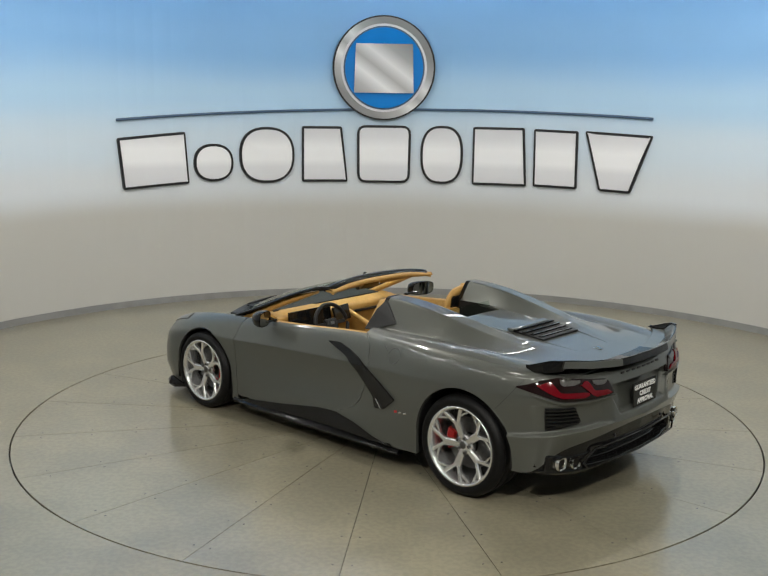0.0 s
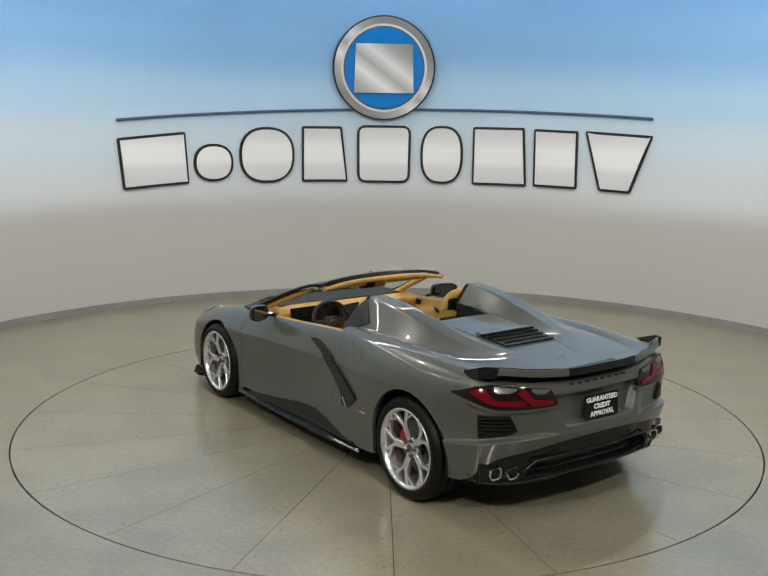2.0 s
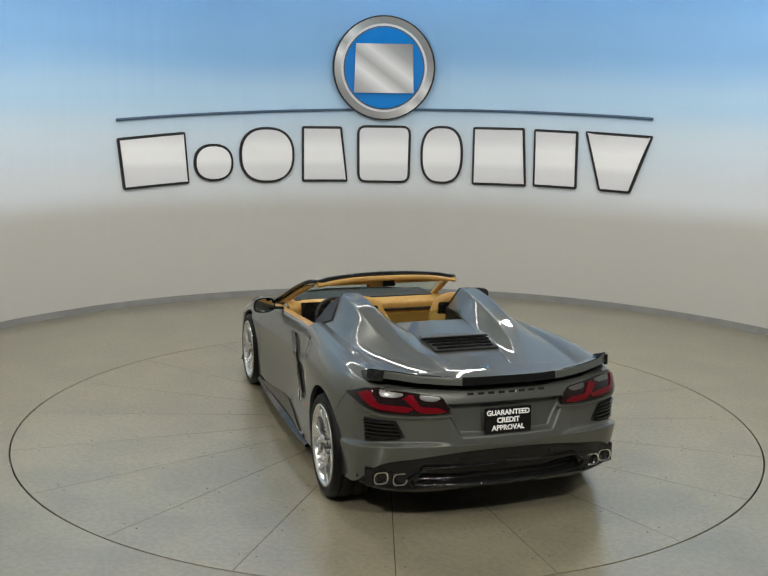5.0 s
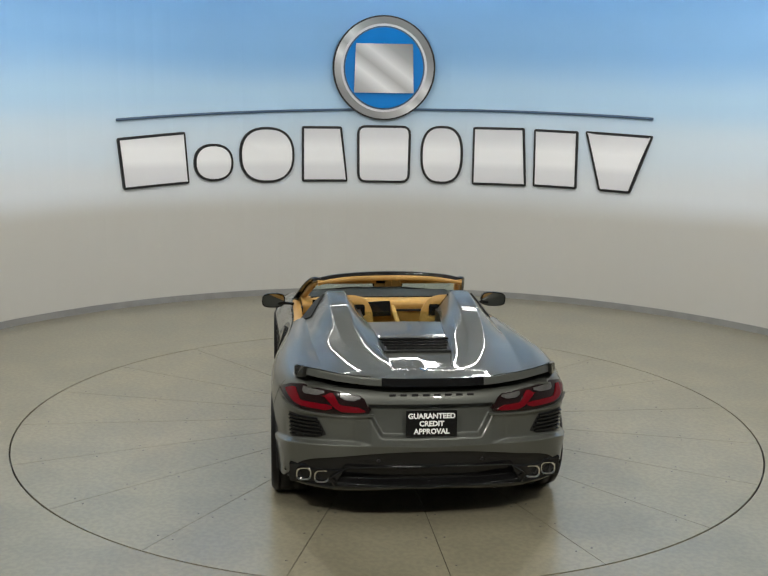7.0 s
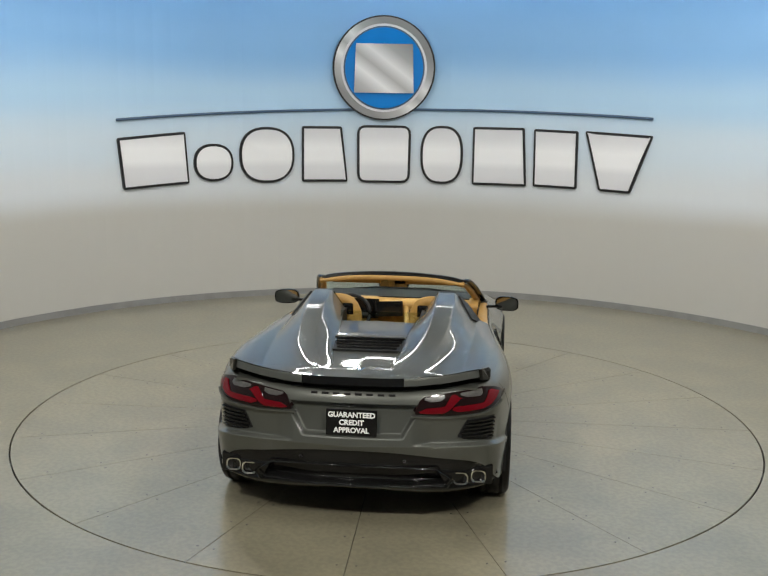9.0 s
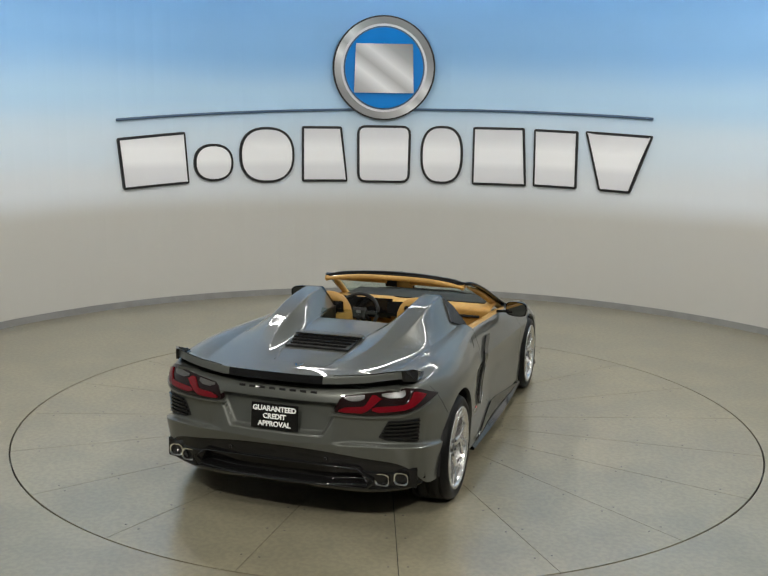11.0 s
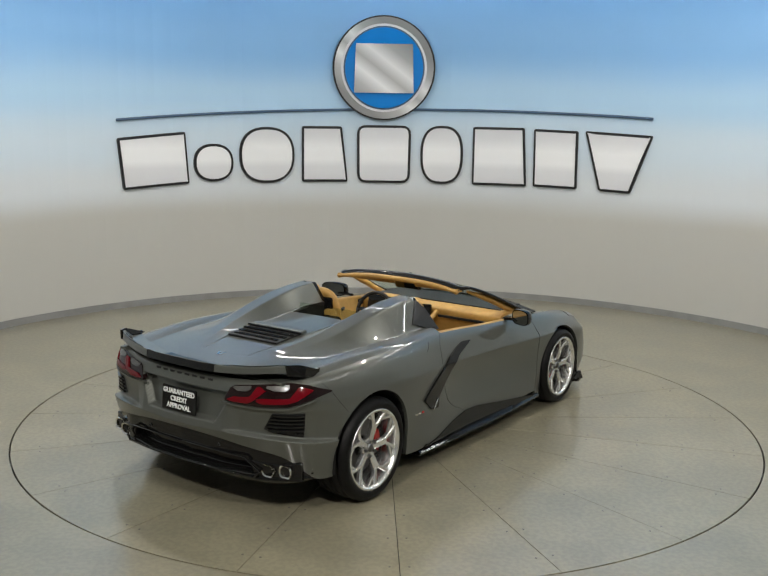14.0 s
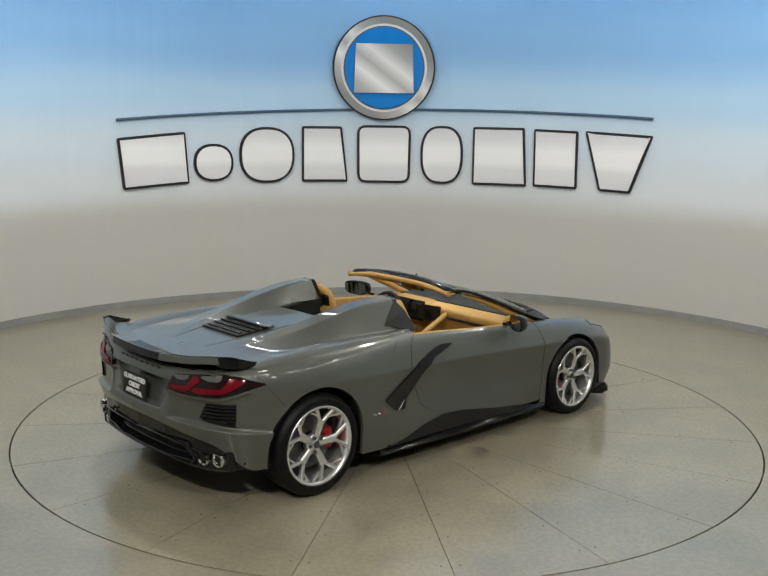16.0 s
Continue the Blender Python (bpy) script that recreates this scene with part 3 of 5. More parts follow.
# sunk number-plate field: a wide hexagon
hexa = np.minimum.reduce([0.368 - np.abs(P[..., 1]) - 0.55 * np.maximum(0.74 - P[..., 2], 0), 0.795 - P[..., 2], P[..., 2] - 0.605, 1.1 - np.abs(P[..., 1]) * 2])
P[..., 0] += 0.055 * np.clip((hexa + 0.004) / 0.010, 0, 1)
P = np.concatenate([P[:0:-1] * [1, -1, 1], P])
vv, ff, ns = sheet(P, 0.02, False)
raw("rear_bumper", vv, ff, PAINT, car, "grey rear bumper skin", smooth=ns)
side_panel("rear_quarter", ruled(np.full(61, 4.0015), DOOR_R - GAPU, 110, V_ALL), V_ALL, 0.025, "grey rear quarter panel round the wheel arch", arch=True)
V_DOOR = V_ALL[:59]
doors = side_panel("door", ruled((DOOR_R + GAPU), (DOOR_F - GAPU), 50, V_ALL)[:, :59], V_DOOR, 0.02, "grey door skin")
side_panel("front_fender", ruled(DOOR_F + GAPU, np.full(61, 15.97), 80, V_ALL), V_ALL, 0.02, "grey front fender round the wheel arch", arch=True)
P = flank(np.linspace(16.0, 18, 25), np.linspace(0, 5, 31))
P = np.concatenate([P, P[-2::-1] * [1, -1, 1]])
vv, ff, ns = sheet(P, 0.02, False)
raw("front_bumper", vv, ff, PAINT, car, "grey front bumper skin", smooth=ns)

# dark inner shell seen in the shut lines
P = flank(np.linspace(6.2, 15.2, 90), np.linspace(0.1, 4.9, 41))
P, keep = arch_cut(P - [0, 0.028, 0])
for mirror in (False, True):
    vv, ff, ns = sheet(P, 0.004, False, mirror, keep)
    raw("inner_shell", vv, ff, MATT, car, smooth=ns)

# ---- rear deck with the two headrest humps ----
EDGE = flank(np.linspace(3.0, 16.0, 261), np.array([0.0, 1.0]))


def edge_at(x, k=0):
    e = EDGE[:, k]
    return np.interp(x, e[:, 0], e[:, 1]), np.interp(x, e[:, 0], e[:, 2])


# each station: haunch crown, valley, outer crest, inner crest, foot of the hump, and two points of the middle
DECK = [
    (-0.66, (0.66, 0.886), (0.58, 0.886), (0.45, 0.886), (0.34, 0.888), (0.28, 0.889), (0.15, 0.89), (0.0, 0.89)),
    (-0.45, (0.735, 0.922), (0.62, 0.906), (0.30, 0.910), (0.22, 0.911), (0.16, 0.911), (0.08, 0.911), (0.0, 0.912)),
    (-0.20, (0.76, 0.948), (0.64, 0.922), (0.39, 0.940), (0.31, 0.942), (0.22, 0.940), (0.11, 0.941), (0.0, 0.942)),
    (0.05, (0.77, 0.958), (0.66, 0.932), (0.475, 0.974), (0.375, 0.986), (0.24, 0.966), (0.12, 0.967), (0.0, 0.968)),
    (0.30, (0.765, 0.955), (0.675, 0.938), (0.510, 1.036), (0.385, 1.044), (0.245, 0.984), (0.13, 0.986), (0.0, 0.988)),
    (0.55, (0.755, 0.945), (0.685, 0.940), (0.532, 1.088), (0.395, 1.094), (0.268, 0.990), (0.15, 0.993), (0.0, 0.995)),
    (0.78, (0.75, 0.936), (0.69, 0.940), (0.535, 1.124), (0.40, 1.130), (0.295, 0.994), (0.16, 0.999), (0.0, 1.0)),
    (0.99, (0.75, 0.932), (0.69, 0.938), (0.535, 1.134), (0.405, 1.136), (0.30, 0.995), (0.16, 1.0), (0.0, 1.0)),
]


def deck_net():
    rows = []
    for x, crown, valley, outer, inner, foot, *middle in DECK:
        # doubled points give firm creases
        rows.append([(x, y, z) for y, z in (edge_at(x), crown, valley, valley, outer, outer, inner, inner, foot, foot, *middle)])
    return np.array(rows)


DNET = deck_net()
DX = [row[0] for row in DECK]


def deck(x, c):
    """The deck's surface at lengths x and columns c (0 shoulder to 11 middle)."""
    A = soft_spline(DNET, np.interp(x, DX, np.arange(len(DX))))
    A[:, :, 0] = np.asarray(x)[:, None]
    A[:, 0, 1], A[:, 0, 2] = edge_at(x)
    return np.swapaxes(soft_spline(np.swapaxes(A, 0, 1), np.asarray(c)), 0, 1)


def deck_panel(name, x, c, thick, label, whole=False, material=PAINT):
    P = deck(x, c)
    if whole:
        P = np.concatenate([P, P[:, -2::-1] * [1, -1, 1]], axis=1)
        vv, ff, ns = sheet(P, thick, True)
        return raw(name, vv, ff, material, car, label, smooth=ns)
    for mirror in (False, True):
        vv, ff, ns = sheet(P, thick, True, mirror)
        raw(name, vv, ff, material, car, label, smooth=ns)


SPLIT = 8.75
deck_panel("headrest_hump", np.linspace(-0.40, 0.985, 80), np.linspace(0, SPLIT - 0.03, 89), 0.014, "grey quarter top rising to a headrest hump")
deck_panel("engine_cover", np.linspace(-0.40, 0.575, 50), np.linspace(SPLIT + 0.03, 11, 15), 0.014, "grey engine cover panel", whole=True)
deck_panel("tail_panel", np.linspace(-0.655, -0.4005, 20), np.linspace(0, 11, 67), 0.014, "grey panel before the spoiler", whole=True)

# ---- front lid ----
LID = [
    (2.42, [(0.62, 0.815), (0.40, 0.80), (0.0, 0.81)]),
    (2.70, [(0.62, 0.765), (0.40, 0.745), (0.0, 0.755)]),
    (3.00, [(0.60, 0.695), (0.38, 0.68), (0.0, 0.69)]),
    (3.27, [(0.54, 0.635), (0.34, 0.605), (0.0, 0.615)]),
]
rows = []
for x, pts in LID:
    rows.append([(x, *edge_at(min(x, 3.4))), *[(x, y, z) for y, z in pts]])
A = spline(np.array(rows), np.linspace(0, 3, 33))
P = np.swapaxes(spline(np.swapaxes(A, 0, 1), np.linspace(0, 3, 19)), 0, 1)
P = np.concatenate([P, P[:, -2::-1] * [1, -1, 1]], axis=1)
vv, ff, ns = sheet(P, 0.012, True)
raw("front_lid", vv, ff, PAINT, car, "grey front luggage lid", smooth=ns)


# ---- wheels ----
def bar(v, f, p0, p1, w0, w1, y0, y1, depth):
    """A spoke bar with bevelled flanks from p0 to p1 in the wheel's plane."""
    p0, p1 = np.array(p0), np.array(p1)
    d = (p1 - p0) / np.linalg.norm(p1 - p0)
    s = np.array([-d[1], d[0]])
    k = len(v)
    for p, w, y in ((p0, w0, y0), (p1, w1, y1)):
        for a, b in ((-0.5, -depth), (-0.5, -0.008), (-0.3, 0.0), (0.3, 0.0), (0.5, -0.008), (0.5, -depth)):
            q = p + s * w * a
            v.append((q[0], y + b, q[1]))
    for i in range(6):
        j = (i + 1) % 6
        f.append([k + i, k + j, k + 6 + j, k + 6 + i])
    f += [[k + i for i in range(5, -1, -1)], [k + 6 + i for i in range(6)]]


def build_wheel(R, rim, width):
    """A wheel at its hub, outer face towards +y."""
    wheel = tagged(new("wheel"), "bright silver five-spoke wheel with black tyre")
    h = width / 2
    prof = [(rim - 0.012, h - 0.03), (rim - 0.002, h - 0.004), (rim + 0.02, h + 0.003), ((R + rim) / 2, h + 0.005), (R - 0.03, h + 0.002), (R - 0.010, h - 0.012), (R - 0.001, h - 0.035)]
    for gy in (0.3, 0.0, -0.3):
        prof += [(R, gy * width + 0.009), (R - 0.007, gy * width + 0.007), (R - 0.007, gy * width - 0.007), (R, gy * width - 0.009)]
    prof += [(R - 0.001, -h + 0.035), (R - 0.010, -h + 0.012), (R - 0.03, -h), (rim, -h), (rim - 0.012, -h + 0.03)]
    v, f = lathe(prof, 72)
    raw("tyre", v, f, RUBBER, wheel, "low-profile black tyre")
    prof = [(rim + 0.004, h - 0.004), (rim + 0.003, h + 0.003), (rim - 0.008, h + 0.003), (rim - 0.016, h - 0.006), (rim - 0.022, h - 0.03), (rim - 0.035, h - 0.10), (rim - 0.03, -h + 0.02), (rim - 0.01, -h + 0.005), (rim - 0.003, -h + 0.005),
            (rim - 0.012, -h + 0.03), (rim - 0.02, 0), (rim - 0.008, h - 0.03)]
    v, f = lathe(prof, 72, closed=True)
    raw("rim", v, f, SILVER, wheel, "bright silver rim")
    for k in range(5):
        a = radians(90 + 72 * k)
        v, f = [], []

        def at(r, deg):
            t = a + radians(deg)
            return (r * math.cos(t), r * math.sin(t))

        yc, yr = h - 0.042, h - 0.012
        bar(v, f, at(0.035, 0), at(rim * 0.60, 0), 0.044, 0.056, yc, yc + 0.016, 0.035)
        for s in (-1, 1):
            bar(v, f, at(rim * 0.56, s * 3.2), at(rim - 0.012, s * 17), 0.025, 0.027, yc + 0.015, yr, 0.03)
            bar(v, f, at(rim * 0.72, s * 8.5), at(rim - 0.012, s * 33), 0.016, 0.018, yc + 0.012, yr - 0.004, 0.022)
        raw("spoke", v, f, SILVER, wheel, smooth=0)
    v, f = lathe([(0.0, h - 0.038), (0.028, h - 0.038), (0.032, h - 0.042), (0.062, h - 0.046), (0.07, h - 0.055), (0.07, h - 0.09), (0.0, h - 0.09)], 40)
    raw("hub", v, f, SILVER, wheel, "silver hub with a dark cap")
    v, f = lathe([(0.0, h - 0.034), (0.022, h - 0.034), (0.026, h - 0.038)], 24)
    raw("cap", v, f, STEEL, wheel, "dark hub cap")
    for k in range(5):
        a = radians(54 + 72 * k)
        bm = bmesh.new()
        bmesh.ops.create_cone(bm, cap_ends=True, segments=6, radius1=0.0125, radius2=0.011, depth=0.022, matrix=Matrix.Translation((0.05 * math.cos(a), h - 0.038, 0.05 * math.sin(a))) @ pose(0, 0, 0, -90))
        part("lug_nut", bm, STEEL, wheel)
    v, f = lathe([(0.07, h - 0.115), (0.175, h - 0.115), (0.175, h - 0.14), (0.07, h - 0.14)], 48, closed=True)
    raw("brake_disc", v, f, STEEL, wheel, "grey steel brake disc", smooth=0)
    v, f = lathe([(0.0, h - 0.15), (rim - 0.03, h - 0.16)], 48)
    raw("back_plate", v, f, MATT, wheel)
    return wheel


def caliper(x, z, side, y, ahead):
    """A red brake caliper that stays with the car."""
    v, f = [], []
    a0 = 180 if ahead < 0 else 0
    n = 8
    for i in range(n + 1):
        a = radians(a0 - 24 + 48 * i / n)
        for r, yy in ((0.115, 0), (0.115, 0.03), (0.125, 0.04), (0.17, 0.04), (0.183, 0.03), (0.183, 0)):
            v.append((x + r * math.cos(a), side * (y + yy), z + r * math.sin(a)))
    for i in range(n):
        for k in range(6):
            q = (k + 1) % 6
            f.append([i * 6 + k, i * 6 + q, i * 6 + 6 + q, i * 6 + 6 + k])
    f += [list(range(6)), [n * 6 + k for k in range(5, -1, -1)]]
    raw("brake_caliper", v, f, REDCAL, car, "red brake caliper", smooth=0)


rear_wheel = build_wheel(R_R, 0.264, 0.28)
front_wheel = build_wheel(R_F, 0.252, 0.245)
for proto, x, z, y, ahead in ((rear_wheel, 0.0, R_R, 0.80, 1), (front_wheel, AXLE_F, R_F, 0.812, -1)):
    for side in (1, -1):
        m = pose(x, side * y, z, 0, 0, 0 if side > 0 else 180) @ pose(0, 0, 0, 0, 20 if side > 0 else -14)
        w = proto if side > 0 else copy_thing(proto, m)
        w.matrix_basis = m
        w.parent = car
        caliper(x, z, side, y + (0.01 if x < 1 else -0.0), ahead)

# wheel wells
for cx, cz, r in ARCHES:
    n = 24
    for s in (1, -1):
        v, f = [], []
        for i in range(n + 1):
            a = math.pi * i / n
            c, q = math.cos(a) * (r + 0.004), math.sin(a) * (r + 0.004)
            for y in (0.915, 0.5):
                v.append((cx + c, s * y, cz + q))
        for y in (0.915, 0.5):
            v += [(cx + r + 0.004, s * y, 0.19), (cx - r - 0.004, s * y, 0.28 if cx < 1 else 0.19)]
        k = 2 * (n + 1)
        for i in range(n):
            f.append([i * 2, i * 2 + 1, i * 2 + 3, i * 2 + 2])
        f += [[0, 1, k + 2, k], [2 * n, 2 * n + 1, k + 3, k + 1], [*range(1, k, 2), k + 3, k + 2]]
        raw("wheel_well", v, f, MATT, car, "black wheel well liner", smooth=0)

# floor pan
tagged(part("floor_pan", box(bmesh.new(), (3.6, 1.2, 0.03), (1.5, 0, 0.15)), MATT, car), "black underbody")


# ---- pieces laid on the body skin ----
def flank_at(u, z, off=0.0):
    """The point of the flank at station u and height z, off metres proud of the skin."""
    v = np.linspace(-0.3, 5.0, 160)
    pts = flank(np.array([u - 0.02, u, u + 0.02]), v)
    p, a, b = (np.array([np.interp(-z, -q[:, 2], q[:, k]) for k in range(3)]) for q in (pts[1], pts[0], pts[2]))
    up = np.array([np.interp(-(z - 0.02), -pts[1][:, 2], pts[1][:, k]) for k in range(3)]) - p
    n = np.cross(b - a, up)
    n = n / max(np.linalg.norm(n), 1e-9)
    if n[0] * (-1 if u < 4.5 else 0) + n[1] * (1 if u >= 4.5 else 0) < 0:
        n = -n
    return p + n * off


def laid(name, us, top, bottom, m, off, thick, material, parent, label="", sides=(1, -1), to_u=None):
    """A patch on the skin between two edges given along the stations us."""
    grid = []
    for u in us:
        a, b = np.interp(u, *zip(*top)), np.interp(u, *zip(*bottom))
        grid.append([flank_at(to_u(u) if to_u else u, a + (b - a) * j / m, off) for j in range(m + 1)])
    made = []
    for s in sides:
        vv, ff, ns = sheet(np.array(grid), thick, False, s < 0)
        made.append(raw(name, vv, ff, material, parent, label, smooth=ns))
    return made


def frange(a, b, n):
    return [a + (b - a) * i / n for i in range(n + 1)]


# tail lamps
lamps = laid("tail_lamp", frange(1.24, 5.02, 40), [(1.24, 0.765), (1.36, 0.842), (2.1, 0.864), (3.15, 0.882), (3.9, 0.868), (5.02, 0.818)],
             [(1.24, 0.748), (2.0, 0.738), (3.0, 0.748), (4.0, 0.785), (5.02, 0.812)], 8, 0.008, 0.03, DARKLENS, car, "smoked tail lamp with red hooked light bars")
for k, (lamp, s) in enumerate(zip(lamps, (1, -1))):
    laid("light_bar", frange(2.05, 4.1, 30), [(2.05, 0.783), (2.2, 0.789), (2.95, 0.796), (3.08, 0.80), (3.42, 0.858), (3.6, 0.858), (4.1, 0.838)],
         [(2.05, 0.77), (2.2, 0.758), (3.0, 0.768), (3.35, 0.782), (4.1, 0.834)], 4, 0.016, 0.014, REDLENS, lamp, "red outer light bar", (s,))
    laid("light_bar", frange(1.32, 2.30, 22), [(1.32, 0.764), (1.45, 0.782), (1.80, 0.788), (1.88, 0.792), (2.02, 0.848), (2.13, 0.850), (2.26, 0.832)],
         [(1.32, 0.758), (1.45, 0.754), (1.83, 0.754), (1.98, 0.772), (2.26, 0.828)], 4, 0.017, 0.014, REDLENS, lamp, "red inner light bar", (s,))
    laid("reversing_lens", frange(2.28, 3.05, 12), [(2.28, 0.857), (3.05, 0.872)], [(2.28, 0.846), (2.5, 0.834), (2.95, 0.836), (3.05, 0.85)], 3, 0.015, 0.01, CLEAR, lamp, "clear lens", (s,))
    laid("reversing_lens", frange(1.42, 1.86, 10), [(1.42, 0.838), (1.86, 0.850)], [(1.42, 0.828), (1.55, 0.815), (1.76, 0.818), (1.86, 0.832)], 3, 0.015, 0.01, CLEAR, lamp, "clear lens", (s,))
# body-coloured shelf under the lamps
laid("lamp_shelf", frange(1.15, 4.3, 36), [(1.15, 0.738), (2.0, 0.733), (3.0, 0.742), (4.3, 0.782)], [(1.15, 0.728), (2.0, 0.722), (3.0, 0.730), (4.3, 0.776)], 2, 0.016, 0.03, PAINT, car, "crease under the tail lamp")

# corner air outlets with slats
vents = laid("air_outlet", frange(2.2, 3.7, 22), [(2.2, 0.603), (2.45, 0.70), (3.7, 0.705)], [(2.2, 0.597), (2.45, 0.578), (3.7, 0.55)], 6, 0.004, 0.02, MATT, car, "black corner air outlet with slats")
for vent, s in zip(vents, (1, -1)):
    for k in range(6):
        z = 0.572 + 0.0235 * k
        lo = 2.46 - 0.25 * (1 - abs(z - 0.60) / 0.1) if z > 0.60 else 2.46 - 0.2 * max(0, 1 - (0.60 - z) / 0.03)
        laid("slat", frange(max(lo, 2.24) + 0.03, 3.66, 12), [(0, z + 0.006), (9, z + 0.006)], [(0, z - 0.004), (9, z - 0.004)], 1, 0.018, 0.014, BLACK, vent, "", (s,))

# number plate with an advertising card
plate_x = -0.800
plate = part("plate_card", box(bmesh.new(), (0.010, 0.302, 0.156), (0, 0, 0), bevel=0.004), BLACK, car, "black dealer card with white lettering")
plate.matrix_basis = Matrix.Translation((plate_x, 0.003, 0.688)) @ pose(0, 0, 0, 0, 4)


def lettering(text, size, parent, m, material=WHITE):
    cu = bpy.data.curves.new("lettering", "FONT")
    cu.body, cu.size, cu.align_x, cu.align_y = text, size, "CENTER", "CENTER"
    cu.offset, cu.extrude, cu.resolution_u = size * 0.035, 0.0008, 3
    tmp = bpy.data.objects.new("lettering", cu)
    scene.collection.objects.link(tmp)
    me = bpy.data.meshes.new_from_object(tmp.evaluated_get(bpy.context.evaluated_depsgraph_get()))
    bpy.data.objects.remove(tmp)
    me.materials.clear()
    me.materials.append(material)
    ob = new("lettering", me)
    ob.parent, ob.matrix_basis = parent, m
    return tagged(ob, "white printed words")


for words, dz, size in (("GUARANTEED", 0.046, 0.043), ("CREDIT", 0.0, 0.043), ("APPROVAL", -0.046, 0.043)):
    lettering(words, size, plate, Matrix.Translation((-0.0062, 0, dz)) @ pose(0, 0, 0, 90, 0, -90))
# raised maker's lettering as plain bars
for k in range(8):
    y = 0.232 - 0.066 * k
    u = abs(y) / 0.3
    p = flank_at(u, 0.85, 0.002)
    part("badge_bar", box(bmesh.new(), (0.006, 0.040, 0.015), (p[0], y, p[2]), bevel=0.003), MATT, car, "dark plain badge bar")

# rear diffuser
rows = []
for y, zt, zb in ((0.0, 0.535, 0.262), (0.15, 0.533, 0.262), (0.30, 0.525, 0.255), (0.45, 0.502, 0.243), (0.585, 0.478, 0.243), (0.70, 0.462, 0.248), (0.78, 0.455, 0.26), (0.822, 0.43, 0.27), (0.838, 0.39, 0.275), (0.846, 0.33, 0.28)):
    xo = np.interp(y, [0, 0.3, 0.585, 0.775, 0.845, 0.875], [-0.795, -0.78, -0.718, -0.637, -0.55, -0.455])
    col = []
    for t, push in ((0.0, 0.004), (0.15, 0.006), (0.36, 0.012), (0.47, 0.008), (0.75, 0.016), (0.88, 0.012), (1.0, 0.05)):
        col.append((xo + push, y, zt + (zb - zt) * t))
    rows.append(col)
A = np.array(rows)
A = spline(A, np.linspace(0, 9, 145))
P = np.swapaxes(spline(np.swapaxes(A, 0, 1), np.linspace(0, 6, 73)), 0, 1)
recess = np.minimum.reduce([0.50 + 0.5 * (0.40 - P[..., 2]) - np.abs(P[..., 1]), 0.405 - P[..., 2], P[..., 2] - 0.30])
P[..., 0] += 0.06 * np.clip(recess / 0.014, 0, 1)
P = np.concatenate([P[:0:-1] * [1, -1, 1], P])
vv, ff, ns = sheet(P, 0.02, False)
diffuser = raw("rear_diffuser", vv, ff, BLACK, car, "gloss black rear diffuser", smooth=ns)
frame_path = [(-0.795, 0.0, 0.418), (-0.78, 0.30, 0.416), (-0.747, 0.50, 0.405), (-0.722, 0.60, 0.33), (-0.737, 0.56, 0.288), (-0.772, 0.30, 0.292), (-0.787, 0.0, 0.292)]
loop = frame_path + [(x, -y, z) for x, y, z in frame_path[-2:0:-1]] + [frame_path[0]]
v, f = tube(np.repeat(np.array(loop), 2, axis=0) + np.tile([[0, 0, 0], [1e-4, 1e-4, 1e-4]], (len(loop), 1)), 0.007, 6)
raw("diffuser_rim", v, f, BLACK, diffuser, "black rim of the diffuser opening")
for y in (0.31, -0.31):
    bm = bmesh.new()
    bmesh.ops.create_cone(bm, cap_ends=True, segments=16, radius1=0.011, radius2=0.009, depth=0.012, matrix=Matrix.Translation((-0.772, y, 0.455)) @ pose(0, 0, 0, 0, -90))
    part("parking_sensor", bm, MATT, diffuser)


# exhaust tips: rounded rectangles in pairs
def rounded(w, h, r, n=5):
    out = []
    for cy, cz, s in ((w / 2 - r, h / 2 - r, 0), (-w / 2 + r, h / 2 - r, 90), (-w / 2 + r, -h / 2 + r, 180), (w / 2 - r, -h / 2 + r, 270)):
        for i in range(n + 1):
            t = radians(s + 90 * i / n)
            out.append((cy + r * math.cos(t), cz + r * math.sin(t)))
    return out


def exhaust_tip(x, y, z, side):
    v, f, k = [], [], 0
    for w, h, dx in ((0.082, 0.068, 0.10), (0.090, 0.076, 0.012), (0.090, 0.076, 0.0), (0.076, 0.062, 0.004), (0.070, 0.056, 0.02), (0.07, 0.056, 0.09)):
        ring = rounded(w, h, 0.026)
        k = len(ring)
        v += [(x + dx, side * (y + a), z + b) for a, b in ring]
    for i in range(5):
        for j in range(k):
            q = (j + 1) % k
            quad = [i * k + j, i * k + q, (i + 1) * k + q, (i + 1) * k + j]
            f.append(quad if side < 0 else quad[::-1])
    tip = raw("exhaust_tip", v, f, CHROME, car, "chromed rounded exhaust tip", smooth=0)
    # a black sheet closes the tip, in place of the shade inside
    w = [(x + 0.03, side * (y + a), z + b) for a, b in rounded(0.0705, 0.0565, 0.0255)]
    raw("bore_shade", w, [list(range(len(w)))], MATT, tip, "black sheet in place of the shade inside the tip", smooth=0)


